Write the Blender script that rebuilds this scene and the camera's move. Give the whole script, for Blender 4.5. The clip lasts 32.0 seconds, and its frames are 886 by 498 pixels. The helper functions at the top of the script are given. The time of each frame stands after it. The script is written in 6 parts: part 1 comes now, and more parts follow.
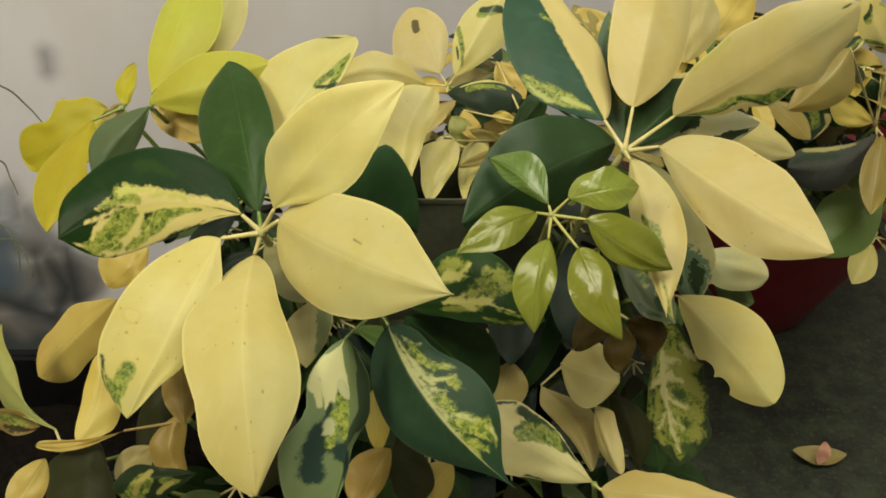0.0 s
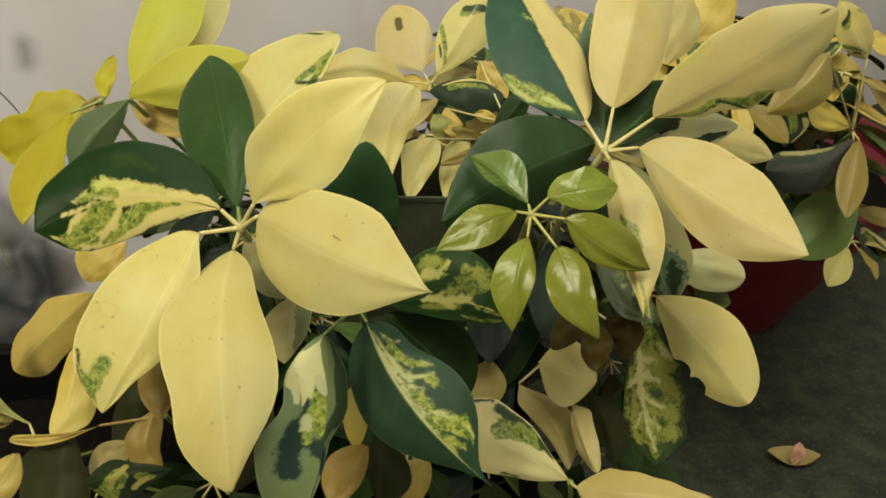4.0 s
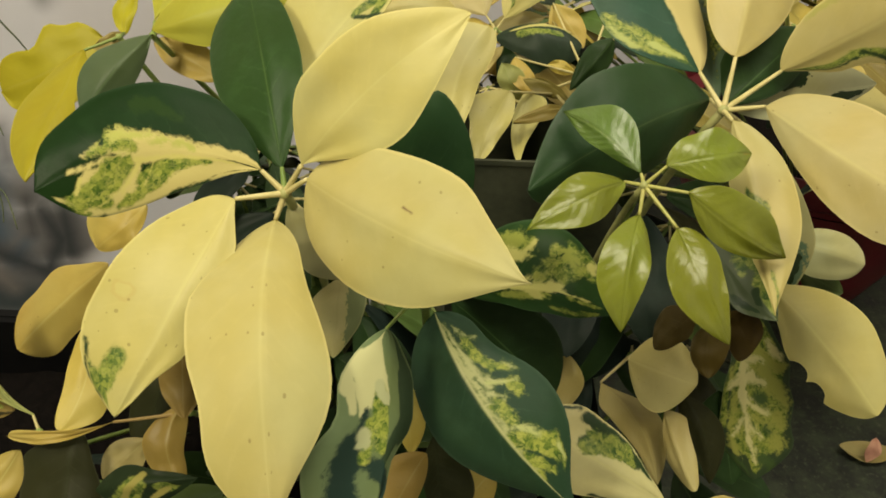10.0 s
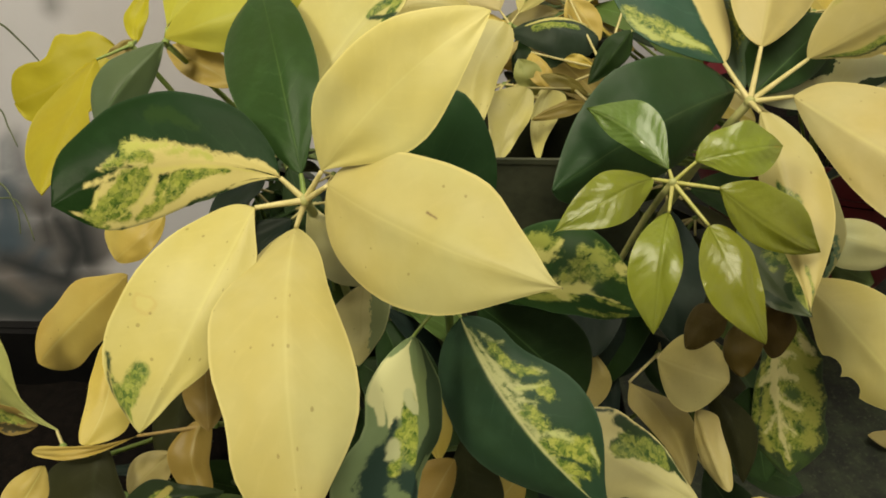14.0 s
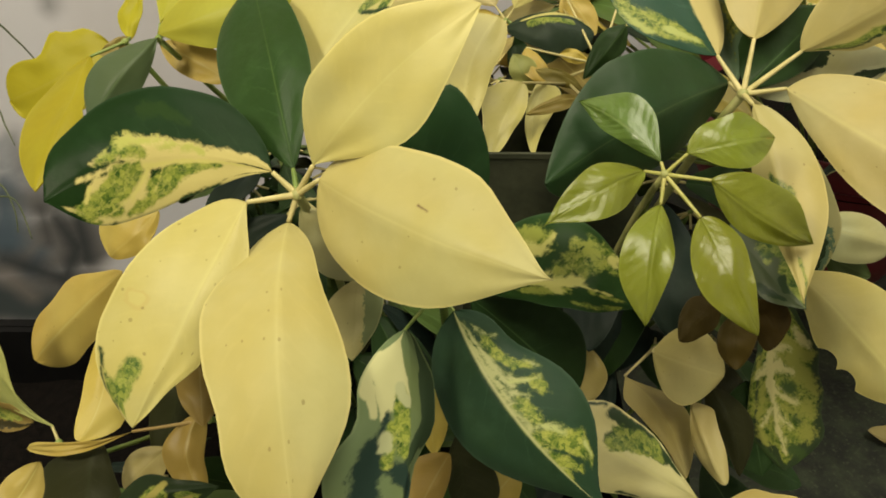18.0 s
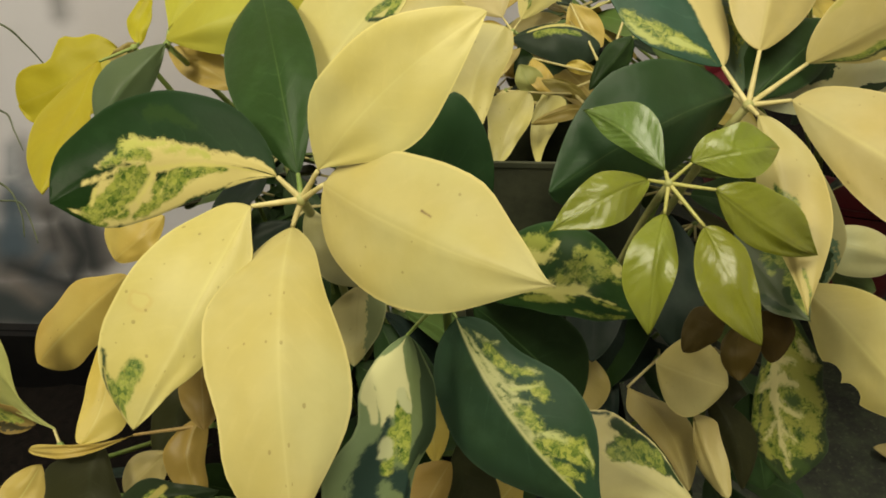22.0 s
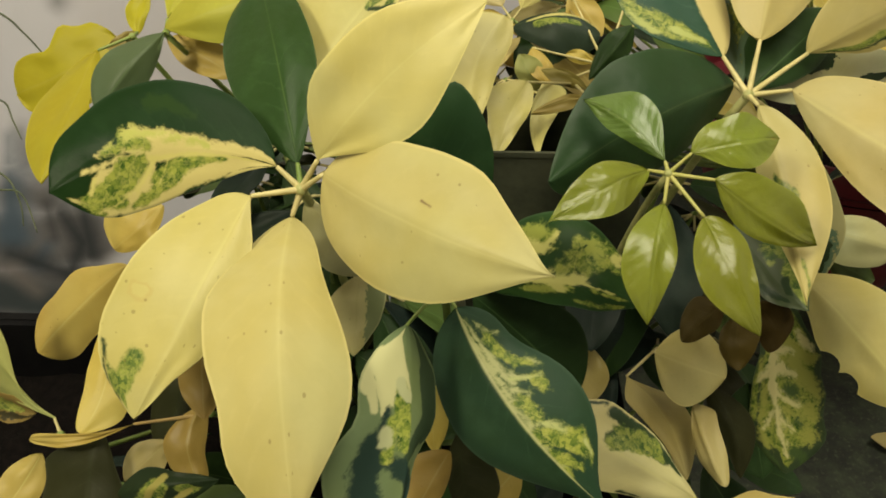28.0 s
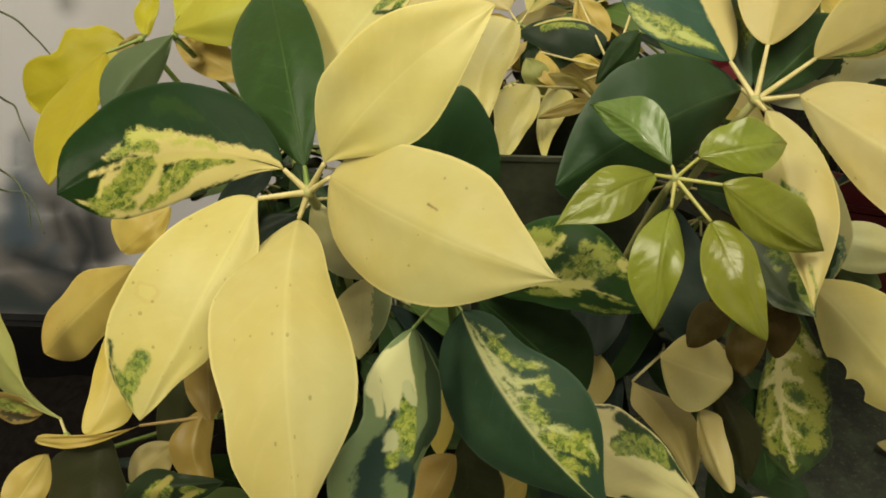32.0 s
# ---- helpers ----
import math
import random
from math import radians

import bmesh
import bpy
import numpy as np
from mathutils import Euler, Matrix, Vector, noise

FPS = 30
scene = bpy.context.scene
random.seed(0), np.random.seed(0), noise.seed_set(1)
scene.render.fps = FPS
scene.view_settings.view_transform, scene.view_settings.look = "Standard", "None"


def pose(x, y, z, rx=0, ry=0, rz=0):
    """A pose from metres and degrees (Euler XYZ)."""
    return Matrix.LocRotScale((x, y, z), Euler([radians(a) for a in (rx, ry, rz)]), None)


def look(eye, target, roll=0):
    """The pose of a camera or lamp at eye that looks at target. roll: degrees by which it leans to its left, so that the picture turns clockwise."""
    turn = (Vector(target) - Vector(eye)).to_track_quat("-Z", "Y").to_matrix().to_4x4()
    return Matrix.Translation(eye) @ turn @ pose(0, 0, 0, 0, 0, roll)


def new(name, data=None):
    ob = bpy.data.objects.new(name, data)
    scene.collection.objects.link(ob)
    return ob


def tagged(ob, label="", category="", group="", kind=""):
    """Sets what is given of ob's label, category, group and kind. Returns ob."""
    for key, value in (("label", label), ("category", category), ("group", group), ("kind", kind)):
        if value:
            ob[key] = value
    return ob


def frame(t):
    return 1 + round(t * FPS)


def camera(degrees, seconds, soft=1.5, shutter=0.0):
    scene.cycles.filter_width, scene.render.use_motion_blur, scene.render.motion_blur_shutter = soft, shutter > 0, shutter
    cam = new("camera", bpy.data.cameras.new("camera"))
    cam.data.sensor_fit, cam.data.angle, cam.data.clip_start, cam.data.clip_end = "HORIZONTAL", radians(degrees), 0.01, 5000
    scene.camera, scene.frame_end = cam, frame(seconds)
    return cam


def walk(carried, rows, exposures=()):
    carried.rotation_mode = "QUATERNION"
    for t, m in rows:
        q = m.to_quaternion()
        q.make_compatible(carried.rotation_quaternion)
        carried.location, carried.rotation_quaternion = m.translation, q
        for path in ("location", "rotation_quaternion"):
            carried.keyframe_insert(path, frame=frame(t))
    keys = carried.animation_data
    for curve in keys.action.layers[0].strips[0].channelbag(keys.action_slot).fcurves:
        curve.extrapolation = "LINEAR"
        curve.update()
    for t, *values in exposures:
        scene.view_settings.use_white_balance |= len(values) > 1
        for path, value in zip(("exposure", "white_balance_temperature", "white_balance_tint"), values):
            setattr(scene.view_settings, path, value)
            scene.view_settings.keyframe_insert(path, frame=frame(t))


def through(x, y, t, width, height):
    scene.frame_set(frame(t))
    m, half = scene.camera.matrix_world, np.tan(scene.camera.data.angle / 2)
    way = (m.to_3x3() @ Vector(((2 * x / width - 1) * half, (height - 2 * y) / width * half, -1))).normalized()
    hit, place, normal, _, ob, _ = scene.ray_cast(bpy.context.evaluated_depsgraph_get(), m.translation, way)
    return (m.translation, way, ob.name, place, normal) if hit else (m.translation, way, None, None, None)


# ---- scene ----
cam = camera(56.87, 32.0, 1.8)
PATH = [
    (0, (0.0058, -0.0059, 0.7651), (-0.0129, 1.6708, -0.325), -0.26),
    (0.5, (0.0043, -0.006, 0.766), (-0.0171, 1.6712, -0.3233), -0.24),
    (1, (0.003, -0.0061, 0.7667), (-0.0219, 1.6694, -0.3252), -0.14),
    (1.5, (0.004, -0.0077, 0.7676), (-0.0162, 1.6688, -0.3228), -0.18),
    (2, (0.0044, -0.0087, 0.7699), (-0.0113, 1.6649, -0.3251), -0.23),
    (2.5, (0.0006, -0.0152, 0.7747), (-0.0093, 1.6686, -0.3045), -0.21),
    (4.5, (0.0084, 0.0046, 0.7558), (0.0343, 1.6669, -0.356), 1.65),
    (5, (0.0016, 0.0404, 0.7402), (0.0028, 1.673, -0.4151), 1.27),
    (5.5, (-0.0037, 0.0647, 0.7233), (-0.0289, 1.6626, -0.4792), 0.26),
    (6, (-0.0254, 0.0736, 0.7293), (-0.0822, 1.6754, -0.467), -0.07),
    (6.5, (-0.0177, 0.0709, 0.7233), (-0.074, 1.6669, -0.4807), 0.45),
    (7, (-0.0087, 0.0678, 0.7258), (-0.0236, 1.6706, -0.4703), 0.19),
    (7.5, (-0.0087, 0.0663, 0.7259), (-0.0097, 1.6825, -0.4522), 0.79),
    (8, (-0.0088, 0.0661, 0.7254), (-0.0121, 1.6841, -0.4502), 0.94),
    (8.5, (-0.0092, 0.0657, 0.7256), (-0.0122, 1.6906, -0.4404), 1.12),
    (9, (-0.0098, 0.0652, 0.7252), (-0.0126, 1.6892, -0.4421), 1.30),
    (9.5, (-0.0158, 0.066, 0.7259), (-0.0234, 1.689, -0.4427), 1.44),
    (10, (-0.0214, 0.0656, 0.7246), (-0.047, 1.6856, -0.448), 1.82),
    (10.5, (-0.0179, 0.0654, 0.7281), (-0.0443, 1.6847, -0.4453), 1.48),
    (11, (-0.0126, 0.0697, 0.7428), (-0.0463, 1.7023, -0.4119), -0.74),
    (11.5, (-0.0181, 0.0689, 0.7518), (-0.0502, 1.7307, -0.3606), -1.86),
    (12, (-0.0229, 0.0712, 0.7389), (-0.0592, 1.706, -0.4127), -0.68),
    (12.5, (-0.0235, 0.0738, 0.7242), (-0.0645, 1.6851, -0.4598), -0.21),
    (13, (-0.0266, 0.0741, 0.7246), (-0.0737, 1.6838, -0.4614), -0.32),
    (13.5, (-0.0256, 0.0735, 0.724), (-0.0762, 1.6866, -0.4572), -0.32),
    (14, (-0.0268, 0.0742, 0.7233), (-0.0829, 1.6854, -0.4604), -0.38),
    (14.5, (-0.0257, 0.0742, 0.7236), (-0.0825, 1.6852, -0.4601), -0.49),
    (16.5, (-0.0225, 0.0737, 0.7198), (-0.0728, 1.6859, -0.4627), -0.51),
    (17, (-0.0229, 0.0738, 0.7196), (-0.0764, 1.6851, -0.4638), -0.59),
    (17.5, (-0.024, 0.0735, 0.7199), (-0.0854, 1.6836, -0.4649), -0.75),
    (18, (-0.0223, 0.0728, 0.7213), (-0.0849, 1.6828, -0.4636), -0.82),
    (18.5, (-0.0224, 0.0727, 0.7221), (-0.0855, 1.6861, -0.4581), -0.91),
    (19, (-0.0209, 0.0722, 0.7227), (-0.0871, 1.6855, -0.4576), -1.03),
    (19.5, (-0.0217, 0.072, 0.7225), (-0.0875, 1.6851, -0.4579), -0.99),
    (20, (-0.0215, 0.0717, 0.7224), (-0.0894, 1.686, -0.4564), -0.90),
    (20.5, (-0.0218, 0.0711, 0.7216), (-0.0955, 1.7005, -0.4358), -1.05),
    (21, (-0.023, 0.0708, 0.7203), (-0.0969, 1.6991, -0.4387), -0.76),
    (21.5, (-0.0222, 0.071, 0.7191), (-0.0955, 1.7027, -0.4351), -0.30),
    (22, (-0.0212, 0.0709, 0.719), (-0.0984, 1.6995, -0.4392), -0.40),
    (22.5, (-0.0216, 0.0709, 0.7202), (-0.1002, 1.6958, -0.4432), -0.78),
    (23, (-0.0208, 0.0706, 0.7203), (-0.0938, 1.6914, -0.4491), -0.82),
    (23.5, (-0.0212, 0.0707, 0.72), (-0.0928, 1.6905, -0.451), -0.78),
    (24, (-0.0215, 0.071, 0.7207), (-0.0935, 1.6888, -0.453), -0.77),
    (24.5, (-0.0221, 0.071, 0.7209), (-0.0983, 1.6909, -0.4495), -0.80),
    (25, (-0.0216, 0.0709, 0.7204), (-0.1026, 1.6928, -0.447), -0.89),
    (25.5, (-0.0218, 0.0711, 0.7199), (-0.1027, 1.6921, -0.4489), -0.95),
    (27.5, (-0.0219, 0.0713, 0.7193), (-0.1003, 1.6817, -0.464), -0.62),
    (28, (-0.0215, 0.0709, 0.7194), (-0.0955, 1.6842, -0.4603), -0.30),
    (28.5, (-0.0219, 0.0708, 0.7195), (-0.0929, 1.6933, -0.4477), -0.02),
    (29, (-0.0228, 0.0703, 0.7192), (-0.0955, 1.697, -0.4422), 0.15),
    (29.5, (-0.0227, 0.0707, 0.7189), (-0.0966, 1.6986, -0.4405), 0.10),
    (30, (-0.0217, 0.0709, 0.719), (-0.1019, 1.693, -0.4483), -0.19),
    (30.5, (-0.0216, 0.0707, 0.7192), (-0.1055, 1.6893, -0.4526), -0.34),
    (31, (-0.0217, 0.0711, 0.7189), (-0.1055, 1.6873, -0.4562), -0.26),
    (31.5, (-0.0224, 0.0709, 0.7193), (-0.106, 1.6908, -0.4507), -0.16),
    (32, (-0.0221, 0.0706, 0.7193), (-0.1084, 1.6892, -0.4524), -0.23),
]
walk(cam, [(t, look(eye, target, roll)) for t, eye, target, roll in PATH], [(0, 0, 6450, 10), (2.5, 0, 6400, 10), (5, 0, 6550, 10), (9, 0, 6750, 10), (11.5, 0, 6500, 10), (14, 0, 6600, 10), (32, 0, 6600, 10)])

# ---- light ----
world = bpy.data.worlds.new("world")
scene.world = world
world.use_nodes = True
world.node_tree.nodes["Background"].inputs[0].default_value = (1.0, 0.9, 0.78, 1)
world.node_tree.nodes["Background"].inputs[1].default_value = 0.02


def area_lamp(name, eye, target, size, watts, colour):
    lamp = bpy.data.lights.new(name, "AREA")
    lamp.shape, lamp.size, lamp.energy, lamp.color = "DISK", size, watts, colour
    ob = new(name, lamp)
    ob.matrix_world = look(eye, target)
    return ob


area_lamp("ceiling_lamp", (-0.60, -0.12, 1.30), (0.0, 0.4, 0.5), 0.22, 7.3, (1.0, 0.905, 0.68))
# added broad fill, no known fixture: lifts the dark parts under the leaves
area_lamp("fill_lamp", (0.35, 0.10, 2.30), (0.1, 0.6, 0.4), 1.3, 37.0, (1.0, 0.92, 0.735))
scene.view_settings.exposure = 0.0

# ---- materials ----
CREAM = (0.50, 0.448, 0.162)
BEIGE = (0.49, 0.425, 0.172)
DARK = (0.020, 0.044, 0.012)


class Tree:
    """Short hand for building a node tree."""

    def __init__(self, name):
        self.mat = bpy.data.materials.new(name)
        self.mat.use_nodes = True
        self.t = self.mat.node_tree
        self.t.nodes.clear()

    def node(self, kind, **settings):
        n = self.t.nodes.new(kind)
        for k, v in settings.items():
            setattr(n, k, v)
        return n

    def link(self, a, b):
        self.t.links.new(a, b)

    def put(self, socket, value):
        if isinstance(value, (int, float)):
            socket.default_value = value
        elif isinstance(value, (tuple, list)):
            socket.default_value = (*value, 1) if len(socket.default_value) == 4 and len(value) == 3 else value
        else:
            self.link(value, socket)

    def maths(self, op, a, b=0.0, clamp=False):
        n = self.node("ShaderNodeMath", operation=op, use_clamp=clamp)
        self.put(n.inputs[0], a)
        self.put(n.inputs[1], b)
        return n.outputs[0]

    def mix(self, f, a, b, blend="MIX"):
        n = self.node("ShaderNodeMix", data_type="RGBA", blend_type=blend)
        self.put(n.inputs[0], f)
        self.put(n.inputs[6], a)
        self.put(n.inputs[7], b)
        return n.outputs[2]

    def step(self, x, lo, hi):
        n = self.node("ShaderNodeMapRange", interpolation_type="SMOOTHSTEP")
        self.put(n.inputs[0], x)
        n.inputs[1].default_value, n.inputs[2].default_value = lo, hi
        return n.outputs[0]

    def noise(self, where, scale, detail=3.0, rough=0.55, distort=0.0):
        n = self.node("ShaderNodeTexNoise")
        if where is not None:
            self.link(where, n.inputs["Vector"])
        for k, v in (("Scale", scale), ("Detail", detail), ("Roughness", rough), ("Distortion", distort)):
            n.inputs[k].default_value = v
        return n.outputs[0]

    def cells(self, where, scale, feature="F1"):
        n = self.node("ShaderNodeTexVoronoi", feature=feature)
        self.link(where, n.inputs["Vector"])
        n.inputs["Scale"].default_value = scale
        return n

    def stroke(self, where, u0, v0, u1, v1, r0, r1):
        """Depth inside a round-ended stroke in leaf lengths (v is worth 0.28 of u)."""
        a, way = Vector((u0, 0.28 * v0, 0)), Vector((u1 - u0, 0.28 * (v1 - v0), 0))
        if way.length < 1e-4:
            way = Vector((1e-4, 0, 0))
        rel = self.node("ShaderNodeVectorMath", operation="SUBTRACT")
        self.link(where, rel.inputs[0])
        rel.inputs[1].default_value = a
        dot = self.node("ShaderNodeVectorMath", operation="DOT_PRODUCT")
        self.link(rel.outputs[0], dot.inputs[0])
        dot.inputs[1].default_value = way / way.length_squared
        h = self.maths("MAXIMUM", self.maths("MINIMUM", dot.outputs["Value"], 1.0), 0.0)
        on = self.node("ShaderNodeVectorMath", operation="SCALE")
        on.inputs[0].default_value = way
        self.link(h, on.inputs["Scale"])
        gap = self.node("ShaderNodeVectorMath", operation="DISTANCE")
        self.link(rel.outputs[0], gap.inputs[0])
        self.link(on.outputs[0], gap.inputs[1])
        return self.maths("SUBTRACT", self.maths("ADD", self.maths("MULTIPLY", h, r1 - r0), r0), gap.outputs["Value"])

    def bump(self, height, strength, distance):
        n = self.node("ShaderNodeBump")
        n.inputs["Strength"].default_value, n.inputs["Distance"].default_value = strength, distance
        self.link(height, n.inputs["Height"])
        return n.outputs[0]

    def finish(self, colour, rough, normal=None, through=0.0, through_colour=None, coat=0.0, spec=0.5, metal=0.0):
        p = self.node("ShaderNodeBsdfPrincipled")
        self.put(p.inputs["Base Color"], colour)
        self.put(p.inputs["Roughness"], rough)
        p.inputs["Metallic"].default_value = metal
        p.inputs["Coat Weight"].default_value = coat
        p.inputs["Coat Roughness"].default_value = 0.12
        p.inputs["Specular IOR Level"].default_value = spec
        if normal is not None:
            self.link(normal, p.inputs["Normal"])
        out = self.node("ShaderNodeOutputMaterial")
        if through:
            tr = self.node("ShaderNodeBsdfTranslucent")
            self.put(tr.inputs["Color"], through_colour if through_colour is not None else colour)
            m = self.node("ShaderNodeMixShader")
            self.put(m.inputs[0], through)
            self.link(p.outputs[0], m.inputs[1])
            self.link(tr.outputs[0], m.inputs[2])
            self.link(m.outputs[0], out.inputs[0])
        else:
            self.link(p.outputs[0], out.inputs[0])
        return self.mat


def leaf_material(name, base, layers=(), rib=None, rib_width=0.035, rib_mix=0.32, rough=0.44, through=0.16, specks=0.0, coat=0.0, spec=0.32, relief=0.3, veins=0.0, half=0):
    """Leaf skin. layers: (colour or "mottle", edge noise, patches), in the leaf's own coordinates: u from base to tip, v from -1 at its left
    edge to 1 at its right. A patch is an oval (u, v, length, width, turn) or a stroke (u, v, u, v, radius, radius) from one point to another.
    half: -1 or 1 keeps the layers to one side of the rib."""
    t = Tree(name)
    uv = t.node("ShaderNodeUVMap", uv_map="leaf").outputs[0]
    obj = t.node("ShaderNodeTexCoord").outputs["Object"]
    rnd = t.node("ShaderNodeObjectInfo").outputs["Random"]
    sep = t.node("ShaderNodeSeparateXYZ")
    t.link(uv, sep.inputs[0])
    u, v = sep.outputs[0], sep.outputs[1]
    side = t.maths("ABSOLUTE", v)
    # lateral veins run forward from the rib
    skew = t.maths("SUBTRACT", u, t.maths("MULTIPLY", side, 0.22))
    comb = t.node("ShaderNodeCombineXYZ")
    t.link(t.maths("MULTIPLY", skew, 16.0), comb.inputs[0])
    t.link(t.maths("MULTIPLY", v, 3.0), comb.inputs[1])
    t.link(t.maths("MULTIPLY", rnd, 40.0), comb.inputs[2])
    ragged = t.noise(comb.outputs[0], 1.0, 5.0, 0.68)
    broad = t.noise(obj, 22.0, 3.0)
    fine = t.noise(obj, 160.0, 4.0)
    colour = t.mix(t.maths("MULTIPLY", t.step(broad, 0.32, 0.68), 0.75), tuple(c * k for c, k in zip(base, (0.94, 0.92, 0.78))), tuple(c * k for c, k in zip(base, (1.04, 1.07, 1.25))))
    pores = t.maths("SINE", t.maths("ADD", t.maths("MULTIPLY", skew, 75.0), t.maths("MULTIPLY", ragged, 9.0)))
    colour = t.mix(t.maths("MULTIPLY", t.maths("MULTIPLY", t.step(pores, 0.2, 1.0), t.step(ragged, 0.42, 0.62)), 0.10), colour, tuple(min(1.0, c * 1.25) for c in base))
    colour = t.mix(t.maths("MULTIPLY", t.step(t.noise(obj, 11.0, 2.0), 0.45, 0.7), 0.4), colour, (base[0] * 0.86, base[1] * 1.0, base[2] * 1.1))
    colour = t.mix(t.maths("MULTIPLY", t.step(fine, 0.35, 0.75), 0.12), colour, tuple(c * 0.72 for c in base))
    if max(base) < 0.1:
        branch = t.maths("ABSOLUTE", t.maths("SINE", t.maths("ADD", t.maths("MULTIPLY", skew, 26.0), t.maths("MULTIPLY", ragged, 2.5))))
        faint = t.maths("MULTIPLY", t.maths("MULTIPLY", t.step(branch, 0.16, 0.0), t.step(side, 0.9, 0.1)), t.step(broad, 0.35, 0.65))
        colour = t.mix(t.maths("MULTIPLY", faint, 0.5), colour, tuple(c * 1.7 + 0.008 for c in base))
        colour = t.mix(t.maths("MULTIPLY", t.step(t.noise(obj, 60.0, 4.0, 0.6), 0.5, 0.7), 0.35), colour, tuple(c * 1.45 + 0.004 for c in base))
    island = t.node("ShaderNodeSeparateColor")
    warp = t.node("ShaderNodeVectorMath", operation="ADD")
    t.link(obj, warp.inputs[0])
    shift = t.node("ShaderNodeVectorMath", operation="SCALE")
    wob = t.node("ShaderNodeTexNoise")
    t.link(obj, wob.inputs["Vector"])
    wob.inputs["Scale"].default_value = 220.0
    t.link(wob.outputs["Color"], shift.inputs[0])
    shift.inputs["Scale"].default_value = 0.005
    t.link(shift.outputs[0], warp.inputs[1])
    t.link(t.cells(warp.outputs[0], 300.0).outputs["Color"], island.inputs[0])
    grain = t.noise(warp.outputs[0], 330.0, 5.0, 0.72)
    clump = t.noise(obj, 110.0, 3.0, 0.6)
    tiny = t.node("ShaderNodeSeparateColor")
    t.link(t.cells(warp.outputs[0], 400.0).outputs["Color"], tiny.inputs[0])
    seam = t.cells(warp.outputs[0], 400.0, "DISTANCE_TO_EDGE").outputs["Distance"]
    f = t.maths("ADD", t.maths("MULTIPLY", grain, 0.55), t.maths("ADD", t.maths("MULTIPLY", tiny.outputs[0], 0.20), t.maths("MULTIPLY", clump, 0.32)))
    mottle = t.mix(t.step(f, 0.40, 0.66), (0.060, 0.115, 0.016), (0.27, 0.31, 0.055))
    mottle = t.mix(t.maths("MULTIPLY", t.step(f, 0.47, 0.38), 0.7), mottle, (0.022, 0.060, 0.012))
    mottle = t.mix(t.maths("MULTIPLY", t.step(seam, 0.08, 0.0), 0.45), mottle, (0.040, 0.090, 0.014))
    twigs = t.maths("ABSOLUTE", t.maths("SUBTRACT", ragged, 0.5))
    mottle = t.mix(t.maths("MULTIPLY", t.step(twigs, 0.03, 0.0), 0.45), mottle, (0.42, 0.42, 0.12))
    drift = t.node("ShaderNodeTexNoise")
    t.link(comb.outputs[0], drift.inputs["Vector"])
    drift.inputs["Scale"].default_value, drift.inputs["Detail"].default_value = 0.45, 3.0
    off = t.node("ShaderNodeVectorMath", operation="MULTIPLY_ADD")
    t.link(drift.outputs["Color"], off.inputs[0])
    off.inputs[1].default_value = (0.11, 0.42, 0.0)
    off.inputs[2].default_value = (-0.055, -0.21, 0.0)
    winding = t.node("ShaderNodeVectorMath", operation="ADD")
    t.link(uv, winding.inputs[0])
    t.link(off.outputs[0], winding.inputs[1])
    metric = t.node("ShaderNodeVectorMath", operation="MULTIPLY_ADD")
    t.link(drift.outputs["Color"], metric.inputs[0])
    metric.inputs[1].default_value = (0.05, 0.05, 0.0)
    flat_uv = t.node("ShaderNodeVectorMath", operation="MULTIPLY_ADD")
    t.link(uv, flat_uv.inputs[0])
    flat_uv.inputs[1].default_value = (1.0, 0.28, 0.0)
    flat_uv.inputs[2].default_value = (-0.025, -0.025, 0.0)
    t.link(flat_uv.outputs[0], metric.inputs[2])
    rough_edge = t.maths("ADD", t.maths("MULTIPLY", t.maths("SUBTRACT", ragged, 0.5), 0.07), t.maths("ADD", t.maths("MULTIPLY", t.maths("SUBTRACT", grain, 0.5), 0.045), t.maths("MULTIPLY", t.maths("SUBTRACT", island.outputs[0], 0.5), 0.012)))
    for tone, jag, patches in layers:
        field = None
        strokes = len(patches[0]) == 6
        for patch in patches:
            if strokes:
                one = t.stroke(metric.outputs[0], *patch)
            else:
                pu, pv, pa, pb, turn = patch
                m = t.node("ShaderNodeMapping", vector_type="TEXTURE")
                t.link(winding.outputs[0] if jag > 0.3 else uv, m.inputs["Vector"])
                m.inputs["Location"].default_value = (pu, pv, 0)
                m.inputs["Rotation"].default_value = (0, 0, radians(turn))
                m.inputs["Scale"].default_value = (pa, pb, 1)
                ln = t.node("ShaderNodeVectorMath", operation="LENGTH")
                t.link(m.outputs[0], ln.inputs[0])
                one = t.maths("SUBTRACT", 1.0, ln.outputs["Value"])
            field = one if field is None else t.maths("MAXIMUM", field, one)
        if strokes:
            field = t.maths("ADD", t.maths("ADD", field, 0.004 if tone == "mottle" or patches[0][4] > 0.014 else -0.001), t.maths("MULTIPLY", rough_edge, jag))
            if half:
                field = t.maths("MINIMUM", field, t.maths("MULTIPLY", v, 0.28 * half))
            soft = 0.005 + 0.008 * jag
            f = t.step(field, -soft, soft + 0.002)
            if max(base) < 0.1 and tone != "mottle" and max(tone) > 0.2 and patches is layers[0][2]:
                colour = t.mix(t.maths("MULTIPLY", t.step(field, -0.022, -0.002), 0.7), colour, (0.085, 0.13, 0.025))
        else:
            field = t.maths("ADD", field, t.maths("MULTIPLY", t.maths("SUBTRACT", ragged, 0.5), jag * 1.8))
            field = t.maths("ADD", field, t.maths("MULTIPLY", t.maths("SUBTRACT", fine, 0.5), jag * 0.6))
